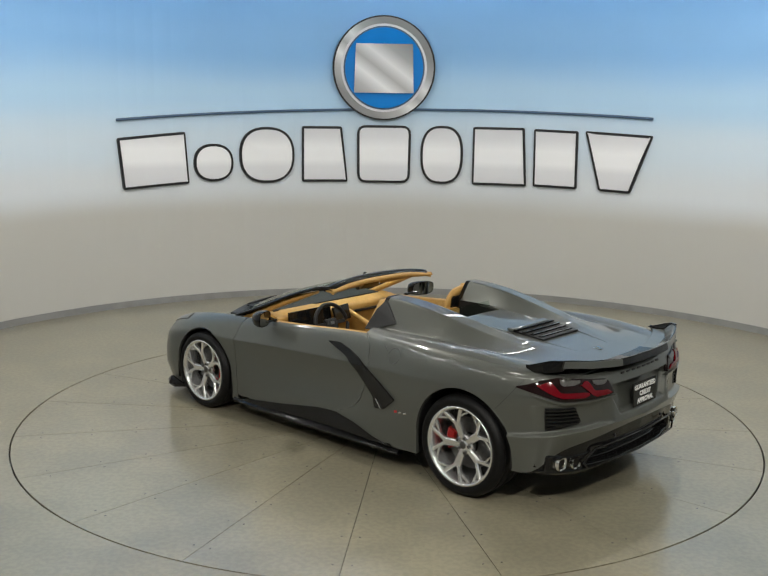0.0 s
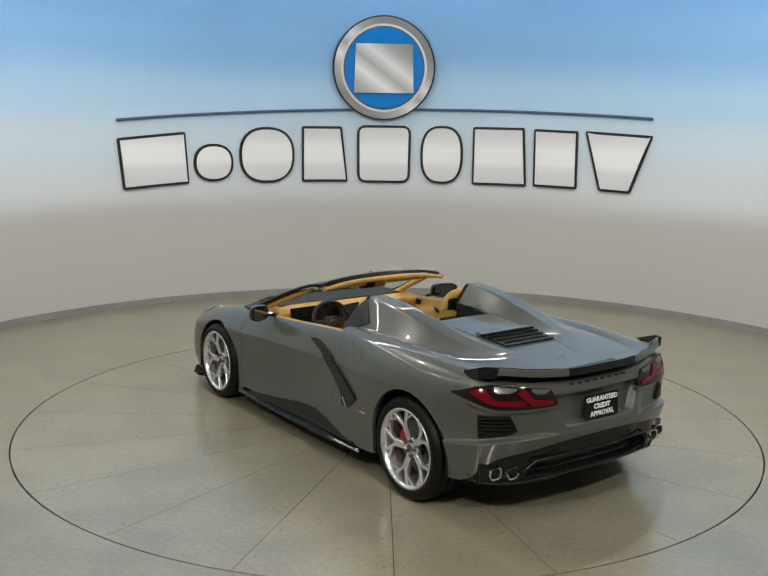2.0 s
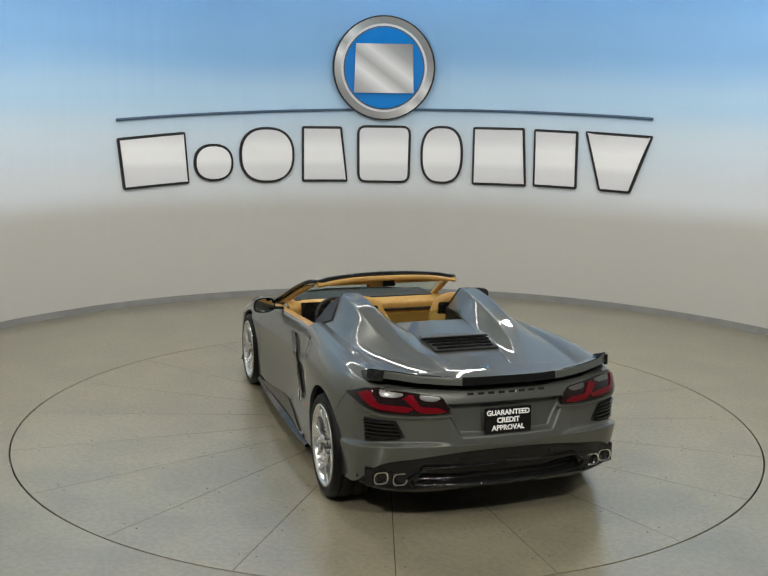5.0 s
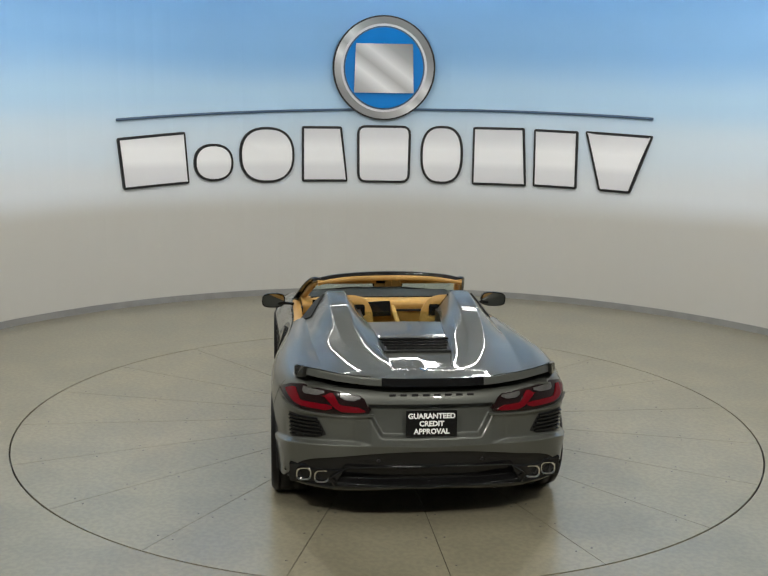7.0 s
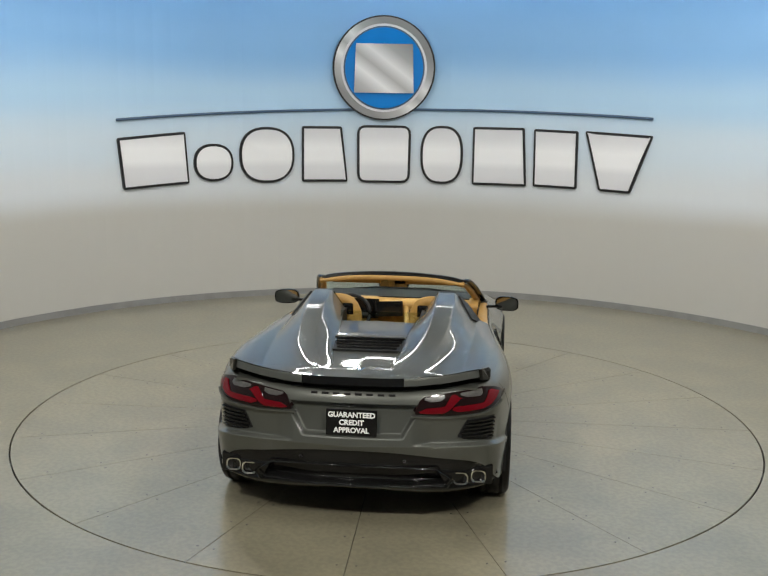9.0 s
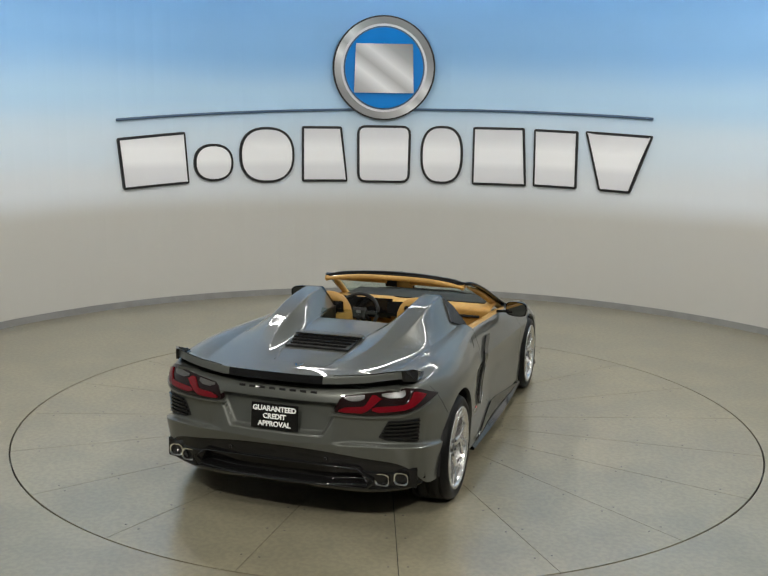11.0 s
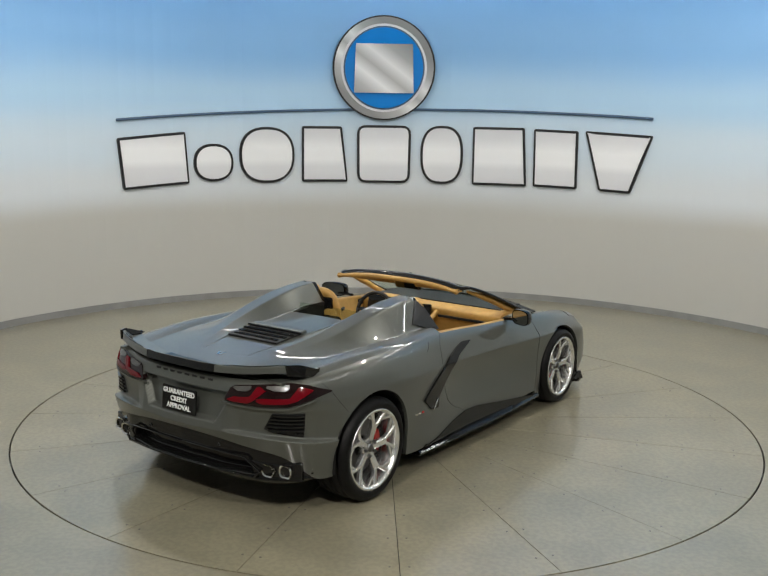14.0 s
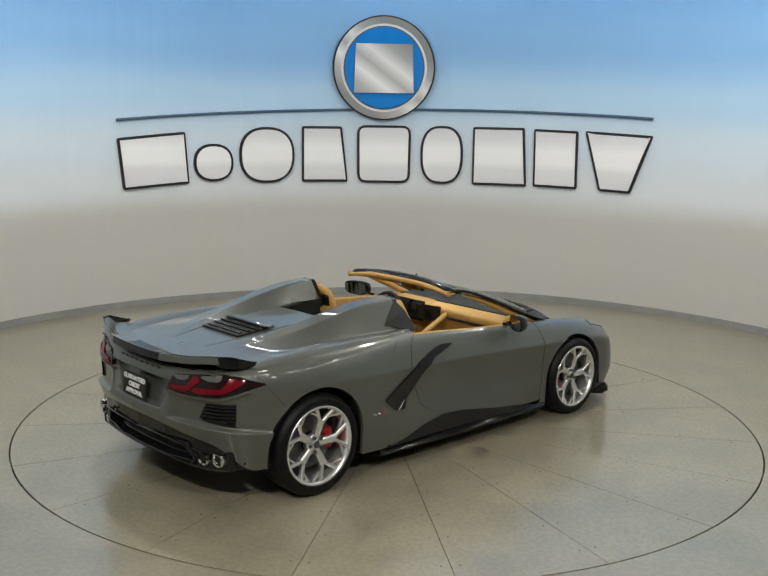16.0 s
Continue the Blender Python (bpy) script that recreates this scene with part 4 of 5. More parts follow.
for side in (1, -1):
    exhaust_tip(-0.664, 0.748, 0.343, side)
    exhaust_tip(-0.702, 0.642, 0.338, side)
    bm = box(bmesh.new(), (0.05, 0.27, 0.125), (-0.628, side * 0.70, 0.342), pose(0, 0, 0, 0, 0, side * -18), bevel=0.012)
    part("exhaust_surround", bm, BLACK, diffuser, "black exhaust surround")

# ---- spoiler ----
SPOILER = [(0.0, -0.60, 0.895, -0.805, 0.962), (0.20, -0.60, 0.898, -0.80, 0.962), (0.36, -0.58, 0.905, -0.775, 0.965), (0.55, -0.54, 0.918, -0.715, 0.975), (0.68, -0.49, 0.928, -0.66, 0.99), (0.76, -0.44, 0.935, -0.59, 0.988), (0.80, -0.40, 0.942, -0.52, 0.968)]


def spoiler_piece(y0, y1, n, material, name, parent, label, sides, lift=0.0, dip=0.0):
    ys = np.linspace(y0, y1, n)
    k = np.array(SPOILER)
    s = spline(k, np.interp(ys, k[:, 0], np.arange(len(k))))
    out = []
    for y, (_, xl, zl, xt, zt) in zip(ys, s):
        xm, zm = 0.45 * xl + 0.55 * xt, 0.82 * zl + 0.18 * zt - 0.004 - dip * 0.2
        out.append([(xl, y, zl - 0.02), (xl + 0.004, y, zl + lift), (xm, y, zm + lift), (xt + 0.012, y, zt - 0.002 + lift), (xt, y, zt + lift), (xt - 0.004, y, zt - 0.010), (xt - 0.010, y, zt - 0.044), (xt + 0.06, y, zt - 0.066)])
    made = None
    for sgn in sides:
        P = np.array(out) * [1, sgn, 1]
        v = P.reshape(-1, 3)
        m, f = 8, []
        for i in range(n - 1):
            for j in range(m):
                q = (j + 1) % m
                quad = [i * m + j, i * m + q, (i + 1) * m + q, (i + 1) * m + j]
                f.append(quad if sgn < 0 else quad[::-1])
        f += [list(range(m)), [(n - 1) * m + j for j in range(m - 1, -1, -1)]]
        made = raw(name, v, f, material, parent, label, smooth=0)
    return made


spoiler = tagged(new("spoiler"), "rear spoiler with black centre and black tips")
spoiler.parent = car
spoiler_piece(0.0, 0.30, 12, BLACK, "centre_blade", spoiler, "gloss black centre blade", (1, -1), 0.002, 0.02)
spoiler_piece(0.301, 0.745, 18, PAINT, "side_blade", spoiler, "grey painted blade", (1, -1), 0.0)
spoiler_piece(0.746, 0.80, 6, BLACK, "tip_blade", spoiler, "gloss black tip", (1, -1), 0.003)
for s in (1, -1):
    edge = [(x, s * y, z + 0.003) for y, _, _, x, z in SPOILER[2:]]
    v, f = tube(smooth_path(edge, 6), 0.0025, 6)
    raw("lip", v, f, BLACK, spoiler, "thin black lip")
    # upturned black end fin
    pts = [(-0.39, 0.795, 0.935), (-0.47, 0.80, 0.962), (-0.57, 0.785, 0.996), (-0.635, 0.748, 1.000), (-0.625, 0.755, 0.93), (-0.53, 0.797, 0.912)]
    v = [(x, s * y, z) for x, y, z in pts] + [(x, s * (y - 0.018), z) for x, y, z in pts]
    f = [list(range(6)), list(range(11, 5, -1))] + [[i, i + 6, (i + 1) % 6 + 6, (i + 1) % 6] for i in range(6)]
    raw("end_fin", v, f, BLACK, spoiler, "black end fin", smooth=0)

# ---- engine cover louvres ----
grille = part("louvre_base", box(bmesh.new(), (0.25, 0.44, 0.012), (-0.015, 0, 0.966), pose(0, 0, 0, 0, -5.0)), MATT, car, "black opening in the engine cover with louvres")
for k in range(4):
    x = 0.085 - 0.06 * k
    z = 0.985 - 0.0077 * k
    w = 0.47 - 0.027 * k
    bm = box(bmesh.new(), (0.03, w, 0.013), (x, 0, z + 0.003), pose(0, 0, 0, 0, 6), bevel=0.003)
    part("louvre", bm, BLACK, grille)
bm = box(bmesh.new(), (0.05, 0.46, 0.02), (0.135, 0, 0.985), pose(0, 0, 0, 0, -8), bevel=0.008)
part("louvre_hood", bm, PAINT, grille, "grey lip before the louvres")
# raised ribs along the engine cover
for s in (1, -1):
    path = smooth_path([(0.30, s * 0.275, 0.984), (0.12, s * 0.265, 0.970), (-0.10, s * 0.235, 0.951), (-0.38, s * 0.19, 0.917)], 8)
    v, f = tube(path, np.linspace(0.008, 0.006, len(path)), 6, 0.6)
    raw("rib", v, f, PAINT, car, "raised crease on the engine cover")
# small plain badge behind the louvres
for s in (1, -1):
    bm = box(bmesh.new(), (0.05, 0.012, 0.004), (-0.44, s * 0.014, 0.916), pose(0, 0, 0, 0, -5, s * 24), bevel=0.0015)
    part("deck_badge", bm, CHROME, car, "small plain silver badge")


# ---- side details ----
def side_u(x):
    return float(station(x))


laid("intake_blade", frange(0.59, 1.30, 70), [(0.59, 0.526), (0.78, 0.640), (0.974, 0.747), (1.08, 0.785), (1.19, 0.812), (1.30, 0.803)], [(0.59, 0.518), (0.688, 0.434), (0.775, 0.428), (0.79, 0.50), (1.0, 0.675), (1.10, 0.735), (1.30, 0.797)], 5, 0.016, 0.03, BLACK, car, "gloss black side intake blade", to_u=side_u)
for s in (1, -1):
    a = [flank_at(side_u(0.70 + 0.02 * k), 0.43 + 0.022 * k, 0.020) * [1, s, 1] for k in range(4)]
    v, f = tube(a, 0.004, 6, 0.6)
    raw("blade_badge", v, f, SILVER, car, "small silver badge on the blade")
    ring = [flank_at(side_u(0.63 + 0.055 * math.cos(2 * math.pi * k / 32)), 0.82 + 0.05 * math.sin(2 * math.pi * k / 32), 0.0005) * [1, s, 1] for k in range(33)]
    if s > 0:
        v, f = tube(ring, 0.0014, 5)
        raw("fuel_flap_seam", v, f, GAP, car, "round seam of the fuel flap")
    drop = [flank_at(side_u(x), z, 0.0004) * [1, s, 1] for x, z in ((0.77, 0.915), (0.755, 0.88), (0.73, 0.855), (0.70, 0.838))]
    v, f = tube(smooth_path(drop, 5), 0.0016, 5)
    raw("cover_seam", v, f, GAP, car, "dark seam running down from the headrest hump")
    for k, (mat, nm) in enumerate(((REDCAL, "red"), (CHROME, "silver"), (CHROME, "silver"))):
        p = flank_at(side_u(0.575 - 0.045 * k), 0.445 + 0.002 * k, 0.003) * [1, s, 1]
        part("side_badge", box(bmesh.new(), (0.030 if k else 0.024, 0.004, 0.011 if k else 0.016), p, pose(0, 0, 0, 0, 14), bevel=0.002), mat, car, f"small plain {nm} badge")
laid("side_skirt", frange(0.60, 2.29, 50), [(0.60, 0.172), (0.79, 0.208), (1.0, 0.268), (1.2, 0.302), (1.38, 0.292), (1.76, 0.236), (2.0, 0.208), (2.29, 0.165)], [(0.60, 0.166), (1.0, 0.166), (2.29, 0.152)], 5, 0.010, 0.02, BLACK, car, "gloss black side skirt", to_u=side_u)
for mirror in (False, True):
    s = -1 if mirror else 1
    xs = np.linspace(0.55, 2.34, 30)
    lip = np.array([[(x, s * 0.85, 0.135), (x, s * (0.915 + 0.025 * math.sin(math.pi * (x - 0.42) / 1.94)), 0.135), (x, s * (0.92 + 0.025 * math.sin(math.pi * (x - 0.42) / 1.94)), 0.15), (x, s * 0.90, 0.17)] for x in xs])
    v = lip.reshape(-1, 3)
    f = []
    for i in range(29):
        for j in range(4):
            q = (j + 1) % 4
            f.append([i * 4 + j, i * 4 + q, i * 4 + 4 + q, i * 4 + 4 + j])
    raw("skirt_lip", v, f, BLACK, car, "thin black sill lip", smooth=0)
# front splitter with end plates and headlamps
path = [flank(np.array([u]), np.array([5.0]))[0, 0] for u in np.linspace(15.3, 18, 14)]
for s in (1, -1):
    v, f = [], []
    for p in path:
        out = np.array([p[0] - 2.2, p[1], 0])
        out = out / np.linalg.norm(out) * 0.05
        for q, z in ((p - out, 0.085), (p + out, 0.085), (p + out, 0.105), (p - out, 0.125)):
            v.append((q[0], s * q[1], z))
    for i in range(len(path) - 1):
        for j in range(4):
            q = (j + 1) % 4
            f.append([i * 4 + j, i * 4 + q, i * 4 + 4 + q, i * 4 + 4 + j])
    f += [[0, 1, 2, 3], [len(v) - 1, len(v) - 2, len(v) - 3, len(v) - 4]]
    raw("front_splitter", v, f, BLACK, car, "gloss black front splitter", smooth=0)
    pts = [(3.04, 0.895, 0.13), (3.16, 0.92, 0.11), (3.22, 0.915, 0.10), (3.20, 0.90, 0.17)]
    v = [(x, s * y, z) for x, y, z in pts] + [(x, s * (y - 0.025), z) for x, y, z in pts]
    f = [[0, 1, 2, 3], [7, 6, 5, 4]] + [[i, i + 4, (i + 1) % 4 + 4, (i + 1) % 4] for i in range(4)]
    raw("splitter_winglet", v, f, BLACK, car, "black splitter end plate", smooth=0)
for s in (1, -1):
    seam = [flank_at(side_u(-0.27 - 0.022 * k), 0.655 + 0.026 * k, 0.0002) * [1, s, 1] for k in range(9)]
    v, f = tube(seam, 0.0016, 5)
    raw("bumper_seam", v, f, GAP, car, "dark seam between bumper and quarter panel")
for mirror in (False, True):
    vv, ff, ns = sheet(flank(np.linspace(14.9, 15.85, 16), np.linspace(0.25, 0.95, 6)) + [0.003, 0.004, 0.004], 0.01, False, mirror)
    raw("headlamp", vv, ff, CLEAR, car, "clear headlamp lens in the fender", smooth=ns)


# ---- windscreen, mirrors, cabin ----
def sweep(path, profile, up=(0, 0, 1)):
    """A closed profile [(side, up)] swept along a path."""
    P = np.asarray(path, float)
    T = np.gradient(P, axis=0)
    v, f, m = [], [], len(profile)
    for p, t in zip(P, T):
        t = t / np.linalg.norm(t)
        s = np.cross(t, up)
        s /= np.linalg.norm(s)
        w = np.cross(s, t)
        for a, b in profile:
            v.append(p + a * s + b * w)
    for i in range(len(P) - 1):
        for j in range(m):
            q = (j + 1) % m
            f.append([i * m + j, i * m + q, (i + 1) * m + q, (i + 1) * m + j])
    f += [list(range(m))[::-1], [(len(P) - 1) * m + j for j in range(m)]]
    return v, f


HALF = [(2.50, 0.735, 0.795), (2.26, 0.705, 0.885), (1.95, 0.655, 1.02), (1.70, 0.607, 1.11), (1.60, 0.565, 1.122), (1.60, 0.45, 1.145), (1.61, 0.22, 1.163), (1.615, 0.0, 1.168)]
hoop = smooth_path(HALF + [(x, -y, z) for x, y, z in HALF[-2::-1]], 8)
screen = tagged(new("windscreen"), "windscreen in a black frame lined with tan leather")
screen.parent = car
v, f = sweep(hoop, [(-0.028, -0.010), (-0.032, 0.002), (-0.02, 0.012), (0.02, 0.012), (0.032, 0.002), (0.028, -0.010)])
raw("frame", v, f, BLACK, screen, "black windscreen frame")
# header rail reaching back over the seats, black on top and tan below
for mat, nm, dz, t, grow, lab in ((BLACK, "header_cover", 0.0, 0.016, 0.0, "black header cover"), (TAN, "header_lining", -0.012, 0.028, 0.008, "tan header lining")):
    rows = []
    for y in np.linspace(-0.585, 0.585, 33):
        k = (y / 0.585) ** 2
        xf, xb = 1.665 - 0.03 * k, 1.535 - 0.015 * k ** 3 - grow
        zc = 1.168 - 0.05 * k ** 1.5 + dz
        if mat is BLACK:
            rows.append([(xf, y, zc - 0.012), (0.5 * (xf + xb), y, zc), (xb + 0.03, y, zc - 0.003), (xb + 0.02, y, zc - 0.012)])
        else:
            m = 1 - 0.7 * k ** 4  # tapers into the pillars
            rows.append([(xb + 0.05, y, zc + 0.002), (xb + 0.015, y, zc - 0.0), (xb + 0.004, y, zc - 0.016 * m), (xb + 0.012, y, zc - 0.036 * m), (xb + 0.05, y, zc - 0.046 * m), (xb + 0.10, y, zc - 0.040 * m)])
    vv, ff, ns = sheet(np.array(rows), t, False)
    raw(nm, vv, ff, mat, screen, lab, smooth=ns)
for s in (1, -1):
    path = smooth_path([(x, s * (y - 0.032), z - 0.03) for x, y, z in HALF[:4]], 8)
    v, f = tube(path, np.interp(np.linspace(0, 1, len(path)), [0, 0.7, 1], [0.022, 0.027, 0.010]), 8)
    raw("pillar_lining", v, f, TAN, screen, "tan pillar lining")
base = smooth_path([(2.50, 0.735, 0.795), (2.60, 0.45, 0.83), (2.64, 0.0, 0.84)], 10)
head = smooth_path([(1.68, 0.595, 1.112), (1.66, 0.40, 1.148), (1.665, 0.0, 1.158)], 10)
rows = [a + (b - a) * t + np.array([0.03, 0, 0.035]) * 4 * t * (1 - t) * 0.6 for t in np.linspace(0, 1, 17) for a, b in [(base, head)]]
P = np.array(rows)
P = np.concatenate([P, P[:, -2::-1] * [1, -1, 1]], axis=1)
vv, ff, ns = sheet(P, 0.004, False)
pane = raw("pane", vv, ff, SCREEN, screen, "clear greenish windscreen pane", smooth=ns)
pane.visible_shadow = False
rear_view = part("rear_view_mirror", box(bmesh.new(), (0.03, 0.25, 0.080), (1.72, 0.0, 1.072), pose(0, 0, 0, 0, -14), bevel=0.014), BLACK, car, "black inside mirror under the header")
part("mirror_glass", box(bmesh.new(), (0.004, 0.23, 0.064), (1.702, 0.0, 1.068), pose(0, 0, 0, 0, -14), bevel=0.001), MIRROR, rear_view)
part("mirror_foot", box(bmesh.new(), (0.04, 0.03, 0.07), (1.75, 0.0, 1.125), pose(0, 0, 0, 0, -20), bevel=0.008), BLACK, rear_view)
for s in (1, -1):
    part("sun_visor", box(bmesh.new(), (0.018, 0.40, 0.07), (1.662, s * 0.30, 1.098), pose(0, 0, 0, 0, -38), bevel=0.007), TAN, screen, "tan folded sun visor")
# cowl under the glass with wipers
v, f = sweep(smooth_path([(2.53, 0.70, 0.80), (2.66, 0.35, 0.828), (2.69, 0.0, 0.832), (2.66, -0.35, 0.828), (2.53, -0.70, 0.80)], 8), [(-0.07, -0.01), (-0.07, 0.0), (0.06, 0.004), (0.06, -0.01)])
raw("cowl", v, f, MATT, car, "black cowl under the windscreen", smooth=0)
for a, b in (((2.64, 0.50, 0.832), (2.62, -0.02, 0.858)), ((2.66, 0.02, 0.85), (2.60, -0.48, 0.84))):
    v, f = tube([a, tuple((np.array(a) + b) / 2 + [0.01, 0, 0.012]), b], 0.009, 6)
    raw("wiper", v, f, MATT, car, "black wiper")


def wing_mirror(s):
    mir = tagged(new("wing_mirror"), "black wing mirror on a slim stalk")
    mir.parent = car
    v, f = [], []
    n = 20
    for dx, k in ((0.0, 1.0), (0.03, 1.04), (0.075, 0.9), (0.11, 0.6), (0.125, 0.2)):
        for i in range(n):
            a = 2 * math.pi * i / n
            c, q = math.cos(a), math.sin(a)
            y = 0.095 * k * math.copysign(abs(c) ** 0.8, c)
            z = 0.062 * k * math.copysign(abs(q) ** 0.5, q)
            v.append((1.915 + dx - 0.044 * y / 0.095 - 0.006 * z / 0.062, s * (0.938 + y), 0.883 + z + 0.06 * y))
    for i in range(4):
        for j in range(n):
            q = (j + 1) % n
            quad = [i * n + j, i * n + q, (i + 1) * n + q, (i + 1) * n + j]
            f.append(quad[::-1] if s > 0 else quad)
    f.append([4 * n + j for j in range(n)])
    shell = raw("shell", v, f, BLACK, mir, "gloss black mirror shell")
    w = [(p[0] - 0.001, s * 0.938 + (p[1] - s * 0.938) * 0.92, 0.883 + (p[2] - 0.883) * 0.9) for p in v[:n]]
    raw("glass", w, [list(range(n)) if s > 0 else list(range(n))[::-1]], MIRROR, mir, "mirror glass", smooth=0)
    v, f = tube(smooth_path([(1.98, s * 0.77, 0.84), (1.97, s * 0.83, 0.848), (1.95, s * 0.90, 0.852)], 6), 0.02, 8, 0.6)
    raw("stalk", v, f, BLACK, mir)
    return mir


for s in (1, -1):
    wing_mirror(s)

# black quarter corner between door glass and hump, and the front face of each hump
for s in (1, -1):
    pts = [(0.995, 0.565, 1.118), (0.815, 0.664, 0.985), (0.965, 0.712, 0.930), (1.06, 0.728, 0.918), (1.035, 0.625, 1.055)]
    n = len(pts)
    v = [(x, s * y, z) for x, y, z in pts] + [(x, s * (y - 0.02), z - 0.006) for x, y, z in pts]
    f = [list(range(n)), list(range(2 * n - 1, n - 1, -1))] + [[i, i + n, (i + 1) % n + n, (i + 1) % n] for i in range(n)]
    raw("quarter_glass", v, f, MATT, car, "black quarter corner", smooth=0)
    prof = deck(np.array([0.985]), np.linspace(1.6, SPLIT, 40))[0]
    for mat, nm, x, k, lab in ((BLACK, "hump_face", 1.02, 1.0, "black face of the headrest hump"), (TAN, "hump_pad", 1.09, 0.82, "tan leather pad on the hump face")):
        c = np.array([x, 0.53, 0.95])
        ring = [c + (np.array([x, p[1], p[2]]) - c) * [1, k, k] for p in prof]
        ring = [ring[0] * [1, 1, 0] + [0, 0, 0.72]] + ring + [ring[-1] * [1, 1, 0] + [0, 0, 0.72]]
        m = len(ring)
        v = [(p[0], s * p[1], p[2]) for p in ring] + [(p[0] - (0.035 if mat is BLACK else 0.08), s * p[1], p[2]) for p in ring]
        f = [list(range(m)), list(range(2 * m - 1, m - 1, -1))] + [[i, i + m, (i + 1) % m + m, (i + 1) % m] for i in range(m)]
        raw(nm, v, f, mat, car, lab, smooth=0)
    # inner wall of the hump beside the rear window
    P = np.array([[(x, s * 0.305, 1.0 - 0.28 * t) for t in (0, 0.5, 1)] for x in (0.57, 0.8, 0.985)])
    vv, ff, ns = sheet(P, 0.02, s < 0)
    raw("hump_wall", vv, ff, MATT, car, "black inner wall of the hump", smooth=0)
    # door inside
    rows = []
    for x in np.linspace(0.99, 2.30, 20):
        y, z = edge_at(x)
        rows.append([(x, s * (y + 0.004), z - 0.012), (x, s * (y - 0.02), z + 0.004), (x, s * (y - 0.07), z - 0.006), (x, s * (y - 0.085), z - 0.10), (x, s * (y - 0.12), z - 0.16), (x, s * (y - 0.10), z - 0.45)])
    vv, ff, ns = sheet(np.array(rows), 0.012, s > 0)
    raw("door_lining", vv, ff, TAN, car, "tan leather door lining", smooth=ns)
    part("speaker", box(bmesh.new(), (0.10, 0.02, 0.05), (2.02, s * 0.70, 0.79), bevel=0.008), MATT, car, "black door speaker")
    v, f = tube(smooth_path([(1.75, s * 0.69, 0.77), (1.65, s * 0.66, 0.765), (1.5, s * 0.66, 0.755), (1.42, s * 0.69, 0.745)], 6), 0.014, 8)
    raw("pull_handle", v, f, MATT, car, "black pull handle")

# rear window and bulkhead
part("bulkhead", box(bmesh.new(), (0.03, 1.30, 0.60), (0.60, 0, 0.66)), MATT, car, "black bulkhead behind the seats")
win = part("rear_window", box(bmesh.new(), (0.006, 0.58, 0.10), (0.69, 0, 0.99), pose(0, 0, 0, 0, 18)), SCREEN, car, "small clear rear window")
win.visible_shadow = False
part("rear_shelf", box(bmesh.new(), (0.40, 1.36, 0.03), (0.79, 0, 0.80), bevel=0.01), MATT, car, "black shelf behind the seats")


def seat(y):
    st = tagged(new("seat"), "tan leather bucket seat with black inserts")
    st.parent = car
    rows = []
    for w in np.linspace(-1, 1, 17):
        col = []
        for k in range(15):
            t = k / 14
            half = np.interp(t, [0, 0.2, 0.55, 0.78, 0.9, 1.0], [0.25, 0.26, 0.255, 0.19, 0.155, 0.11])
            z = 0.36 + 0.57 * t
            x = 1.22 - 0.14 * t - (0.05 * math.cos(math.pi * w / 2) if t < 0.8 else 0.01) + 0.03 * abs(w) ** 2
            col.append((x, y + w * half, z + 0.02 * math.cos(math.pi * w / 2) * t))
        rows.append(col)
    vv, ff, ns = sheet(np.array(rows), 0.10, False)
    back = raw("backrest", vv, ff, TAN, st, "tan leather backrest", smooth=ns)
    rows = []
    for w in np.linspace(-1, 1, 9):
        rows.append([(1.22 - 0.14 * t - (0.05 * math.cos(math.pi * w * 0.5) if t < 0.8 else 0.01) + 0.012, y + w * np.interp(t, [0.1, 0.6, 0.8, 0.95], [0.13, 0.13, 0.09, 0.07]), 0.362 + 0.57 * t + 0.02 * t) for t in np.linspace(0.1, 0.95, 12)])
    vv, ff, ns = sheet(np.array(rows), 0.008, False)
    raw("insert", vv, ff, MATT, st, "black perforated insert", smooth=ns)
    part("back_shell", box(bmesh.new(), (0.06, 0.46, 0.52), (1.03, y, 0.64), pose(0, 0, 0, 0, -13), bevel=0.02), BLACK, st, "black back of the headrest")
    arch = smooth_path([(1.075, y - 0.135, 0.84), (1.06, y - 0.13, 0.95), (1.05, y - 0.085, 1.03), (1.045, y, 1.052), (1.05, y + 0.085, 1.03), (1.06, y + 0.13, 0.95), (1.075, y + 0.135, 0.84)], 6)
    v, f = sweep(arch, [(-0.045, -0.016), (-0.045, 0.006), (-0.03, 0.018), (0.03, 0.018), (0.045, 0.006), (0.045, -0.016)], (1, 0, 0.1))
    rest = raw("headrest", v, f, TAN, st, "tan leather arch of the headrest")
    part("headrest_shell", box(bmesh.new(), (0.045, 0.235, 0.20), (1.055, y, 0.93), pose(0, 0, 0, 0, -7), bevel=0.02), BLACK, rest, "gloss black panel inside the headrest")
    part("cushion", box(bmesh.new(), (0.50, 0.50, 0.14), (1.36, y, 0.33), pose(0, 0, 0, 0, -6), bevel=0.05, seg=3), TAN, st, "tan leather cushion")
    return st


for y in (0.36, -0.36):
    seat(y)

# dashboard
rows = []
for y in np.linspace(-0.70, 0.70, 29):
    k = (y / 0.7) ** 2
    rows.append([(2.50 - 0.10 * k, y, 0.82), (2.30 - 0.06 * k, y, 0.852), (2.10, y, 0.85 + (0.012 if 0.16 < y < 0.58 else 0)), (2.03, y, 0.825), (2.05, y, 0.74), (2.12, y, 0.60), (2.18, y, 0.42)])
A = np.array(rows)
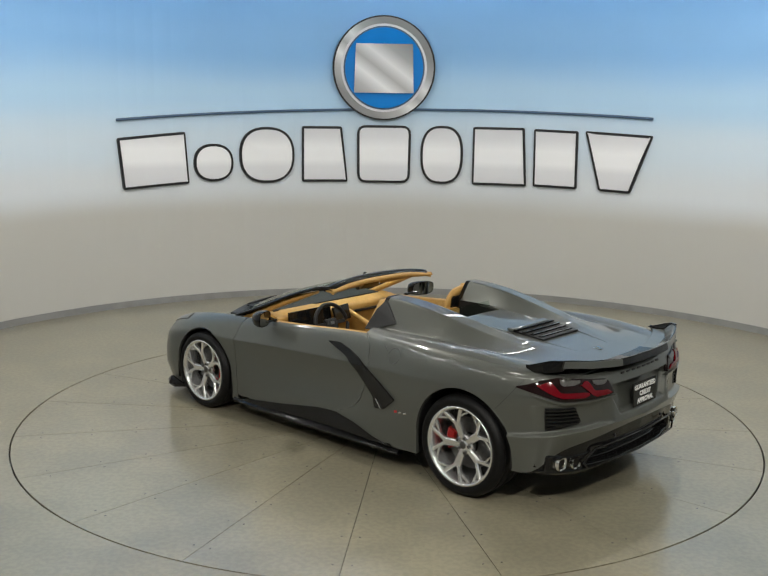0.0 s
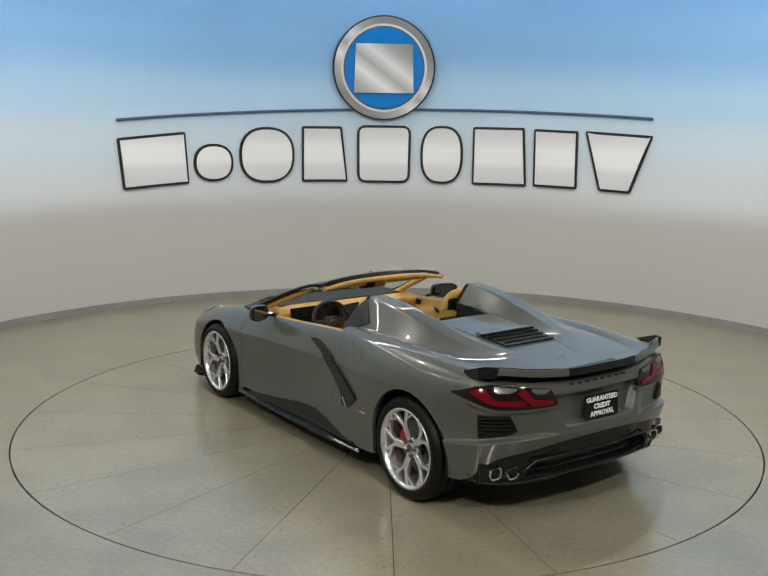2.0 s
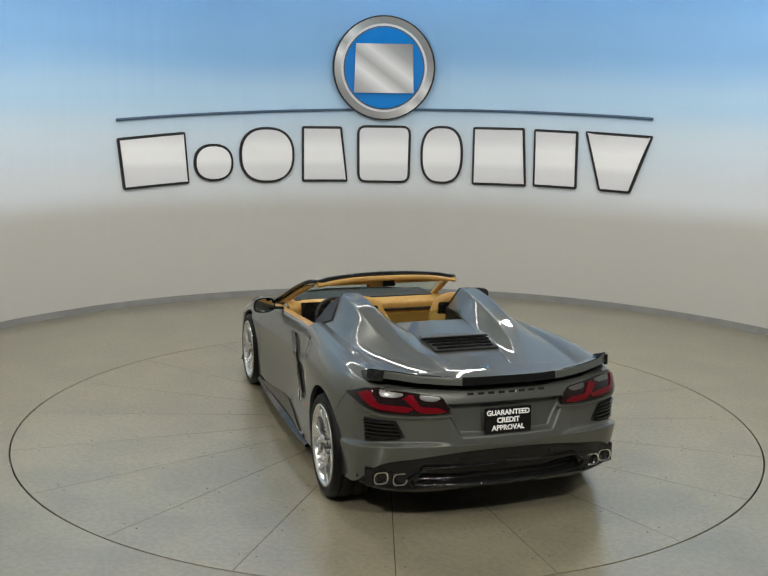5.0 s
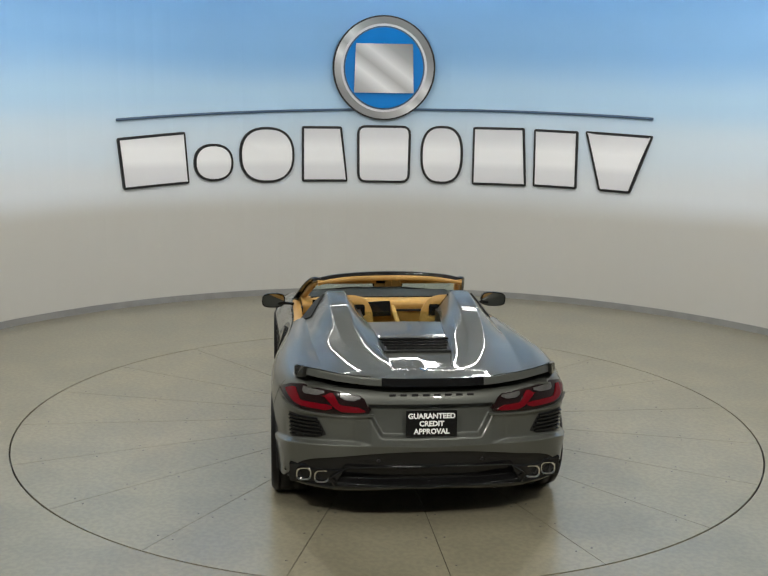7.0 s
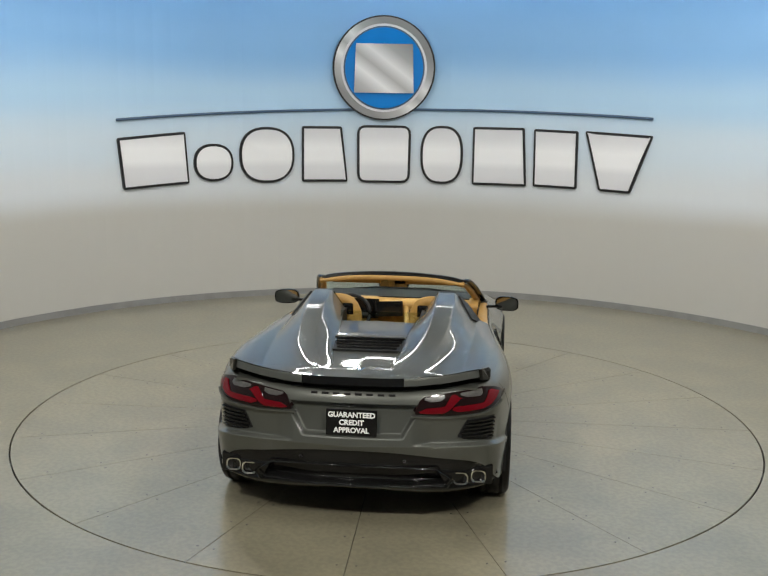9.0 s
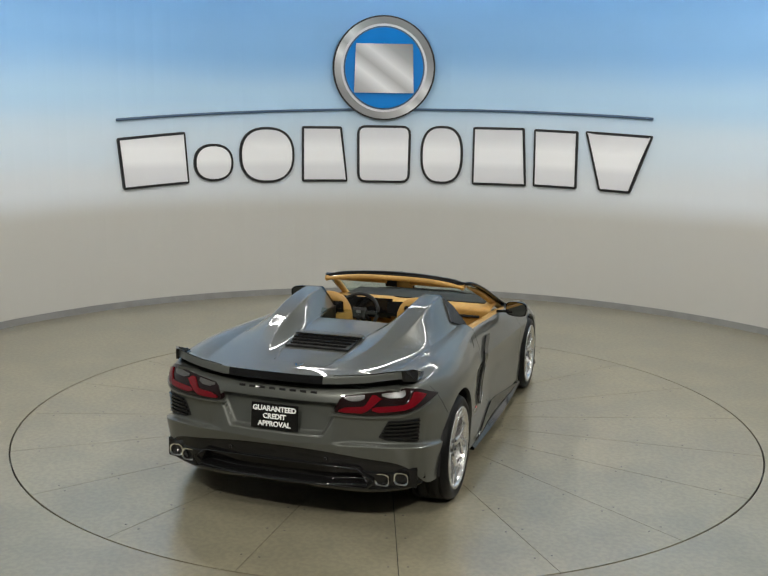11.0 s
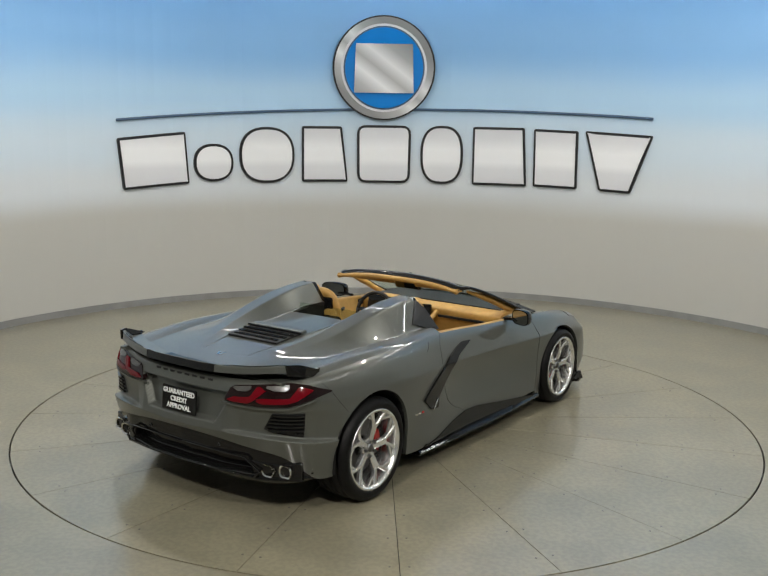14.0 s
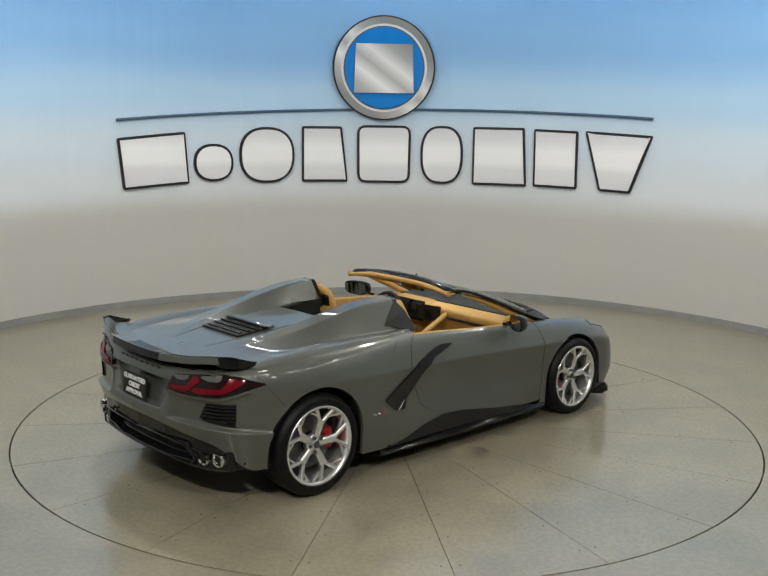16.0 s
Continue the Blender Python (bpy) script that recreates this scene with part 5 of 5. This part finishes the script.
P = np.swapaxes(spline(np.swapaxes(A, 0, 1), np.linspace(0, 6, 31)), 0, 1)
dash = tagged(new("dashboard"), "tan leather dashboard with black instrument panel")
dash.parent = car
vv, ff, ns = sheet(P, 0.02, False)
raw("dash_skin", vv, ff, TAN, dash, "tan leather dash skin", smooth=ns)
part("dash_top", box(bmesh.new(), (0.34, 1.24, 0.012), (2.34, 0, 0.857), bevel=0.004), MATT, dash, "dark dash top")
part("instrument_screen", box(bmesh.new(), (0.02, 0.46, 0.17), (2.0, 0.38, 0.785), pose(0, 0, 0, 0, 10), bevel=0.006), BLACK, dash, "black instrument screen")
part("centre_screen", box(bmesh.new(), (0.02, 0.24, 0.13), (1.96, 0.06, 0.795), pose(0, 0, 0, 0, 14, 14), bevel=0.006), BLACK, dash, "black touch screen")
part("vent_bar", box(bmesh.new(), (0.02, 0.50, 0.02), (2.02, -0.36, 0.77), bevel=0.004), MATT, dash, "black vent slot")
# console and passenger divider
part("console", box(bmesh.new(), (1.0, 0.22, 0.30), (1.55, -0.01, 0.44), pose(0, 0, 0, 0, -4), bevel=0.03), TANDARK, car, "tan centre console")
v, f = tube(smooth_path([(2.05, -0.08, 0.80), (1.85, -0.10, 0.72), (1.55, -0.12, 0.61), (1.2, -0.12, 0.57)], 8), 0.022, 8)
raw("divider", v, f, TAN, car, "tan ridge beside the console")


def steering_wheel():
    sw = tagged(new("steering_wheel"), "black three-spoke steering wheel")
    sw.parent = car
    sw.matrix_basis = pose(1.76, 0.37, 0.79, 0, 22)
    ring = [(0.0, 0.17 * math.cos(2 * math.pi * k / 40), 0.155 * math.sin(2 * math.pi * k / 40)) for k in range(41)]
    v, f = tube(ring, 0.016, 8)
    raw("rim", v, f, MATT, sw, "black leather rim")
    bm = box(bmesh.new(), (0.04, 0.13, 0.10), (0.015, 0, -0.01), bevel=0.02)
    part("airbag", bm, MATT, sw, "black airbag cover")
    for a in (0, 180, 270):
        bm = box(bmesh.new(), (0.016, 0.10, 0.03), (0.01, 0, 0), bevel=0.005)
        ob = part("spoke", bm, MATT, sw)
        ob.matrix_basis = pose(0, 0, 0, a) @ Matrix.Translation((0, 0.105, 0))
    part("emblem", box(bmesh.new(), (0.008, 0.04, 0.025), (-0.008, 0, 0), bevel=0.003), STEEL, sw, "plain grey emblem")
    v, f = tube([(0.02, 0, -0.01), (0.28, 0, -0.03)], 0.035, 10)
    raw("column", v, f, MATT, sw)
    return sw


steering_wheel()
# cabin floor and footwell
part("cabin_floor", box(bmesh.new(), (1.7, 1.36, 0.02), (1.45, 0, 0.24)), MATT, car, "black cabin carpet")


# ---- motion: car and turntable turn together ----
def motions():
    turn = -5.945
    ox, oy = -1.471, -0.016
    car_rows, table_rows = [], []
    for k in range(33):
        t = SECONDS * k / 32
        a = radians(137.95 + turn * t)
        car_rows.append((t, pose(ox * math.cos(a) - oy * math.sin(a), ox * math.sin(a) + oy * math.cos(a), 0.0, 0, 0, math.degrees(a))))
        table_rows.append((t, pose(0, 0, 0, 0, 0, turn * t)))
    walk(car, car_rows)
    walk(turntable, table_rows)


motions()
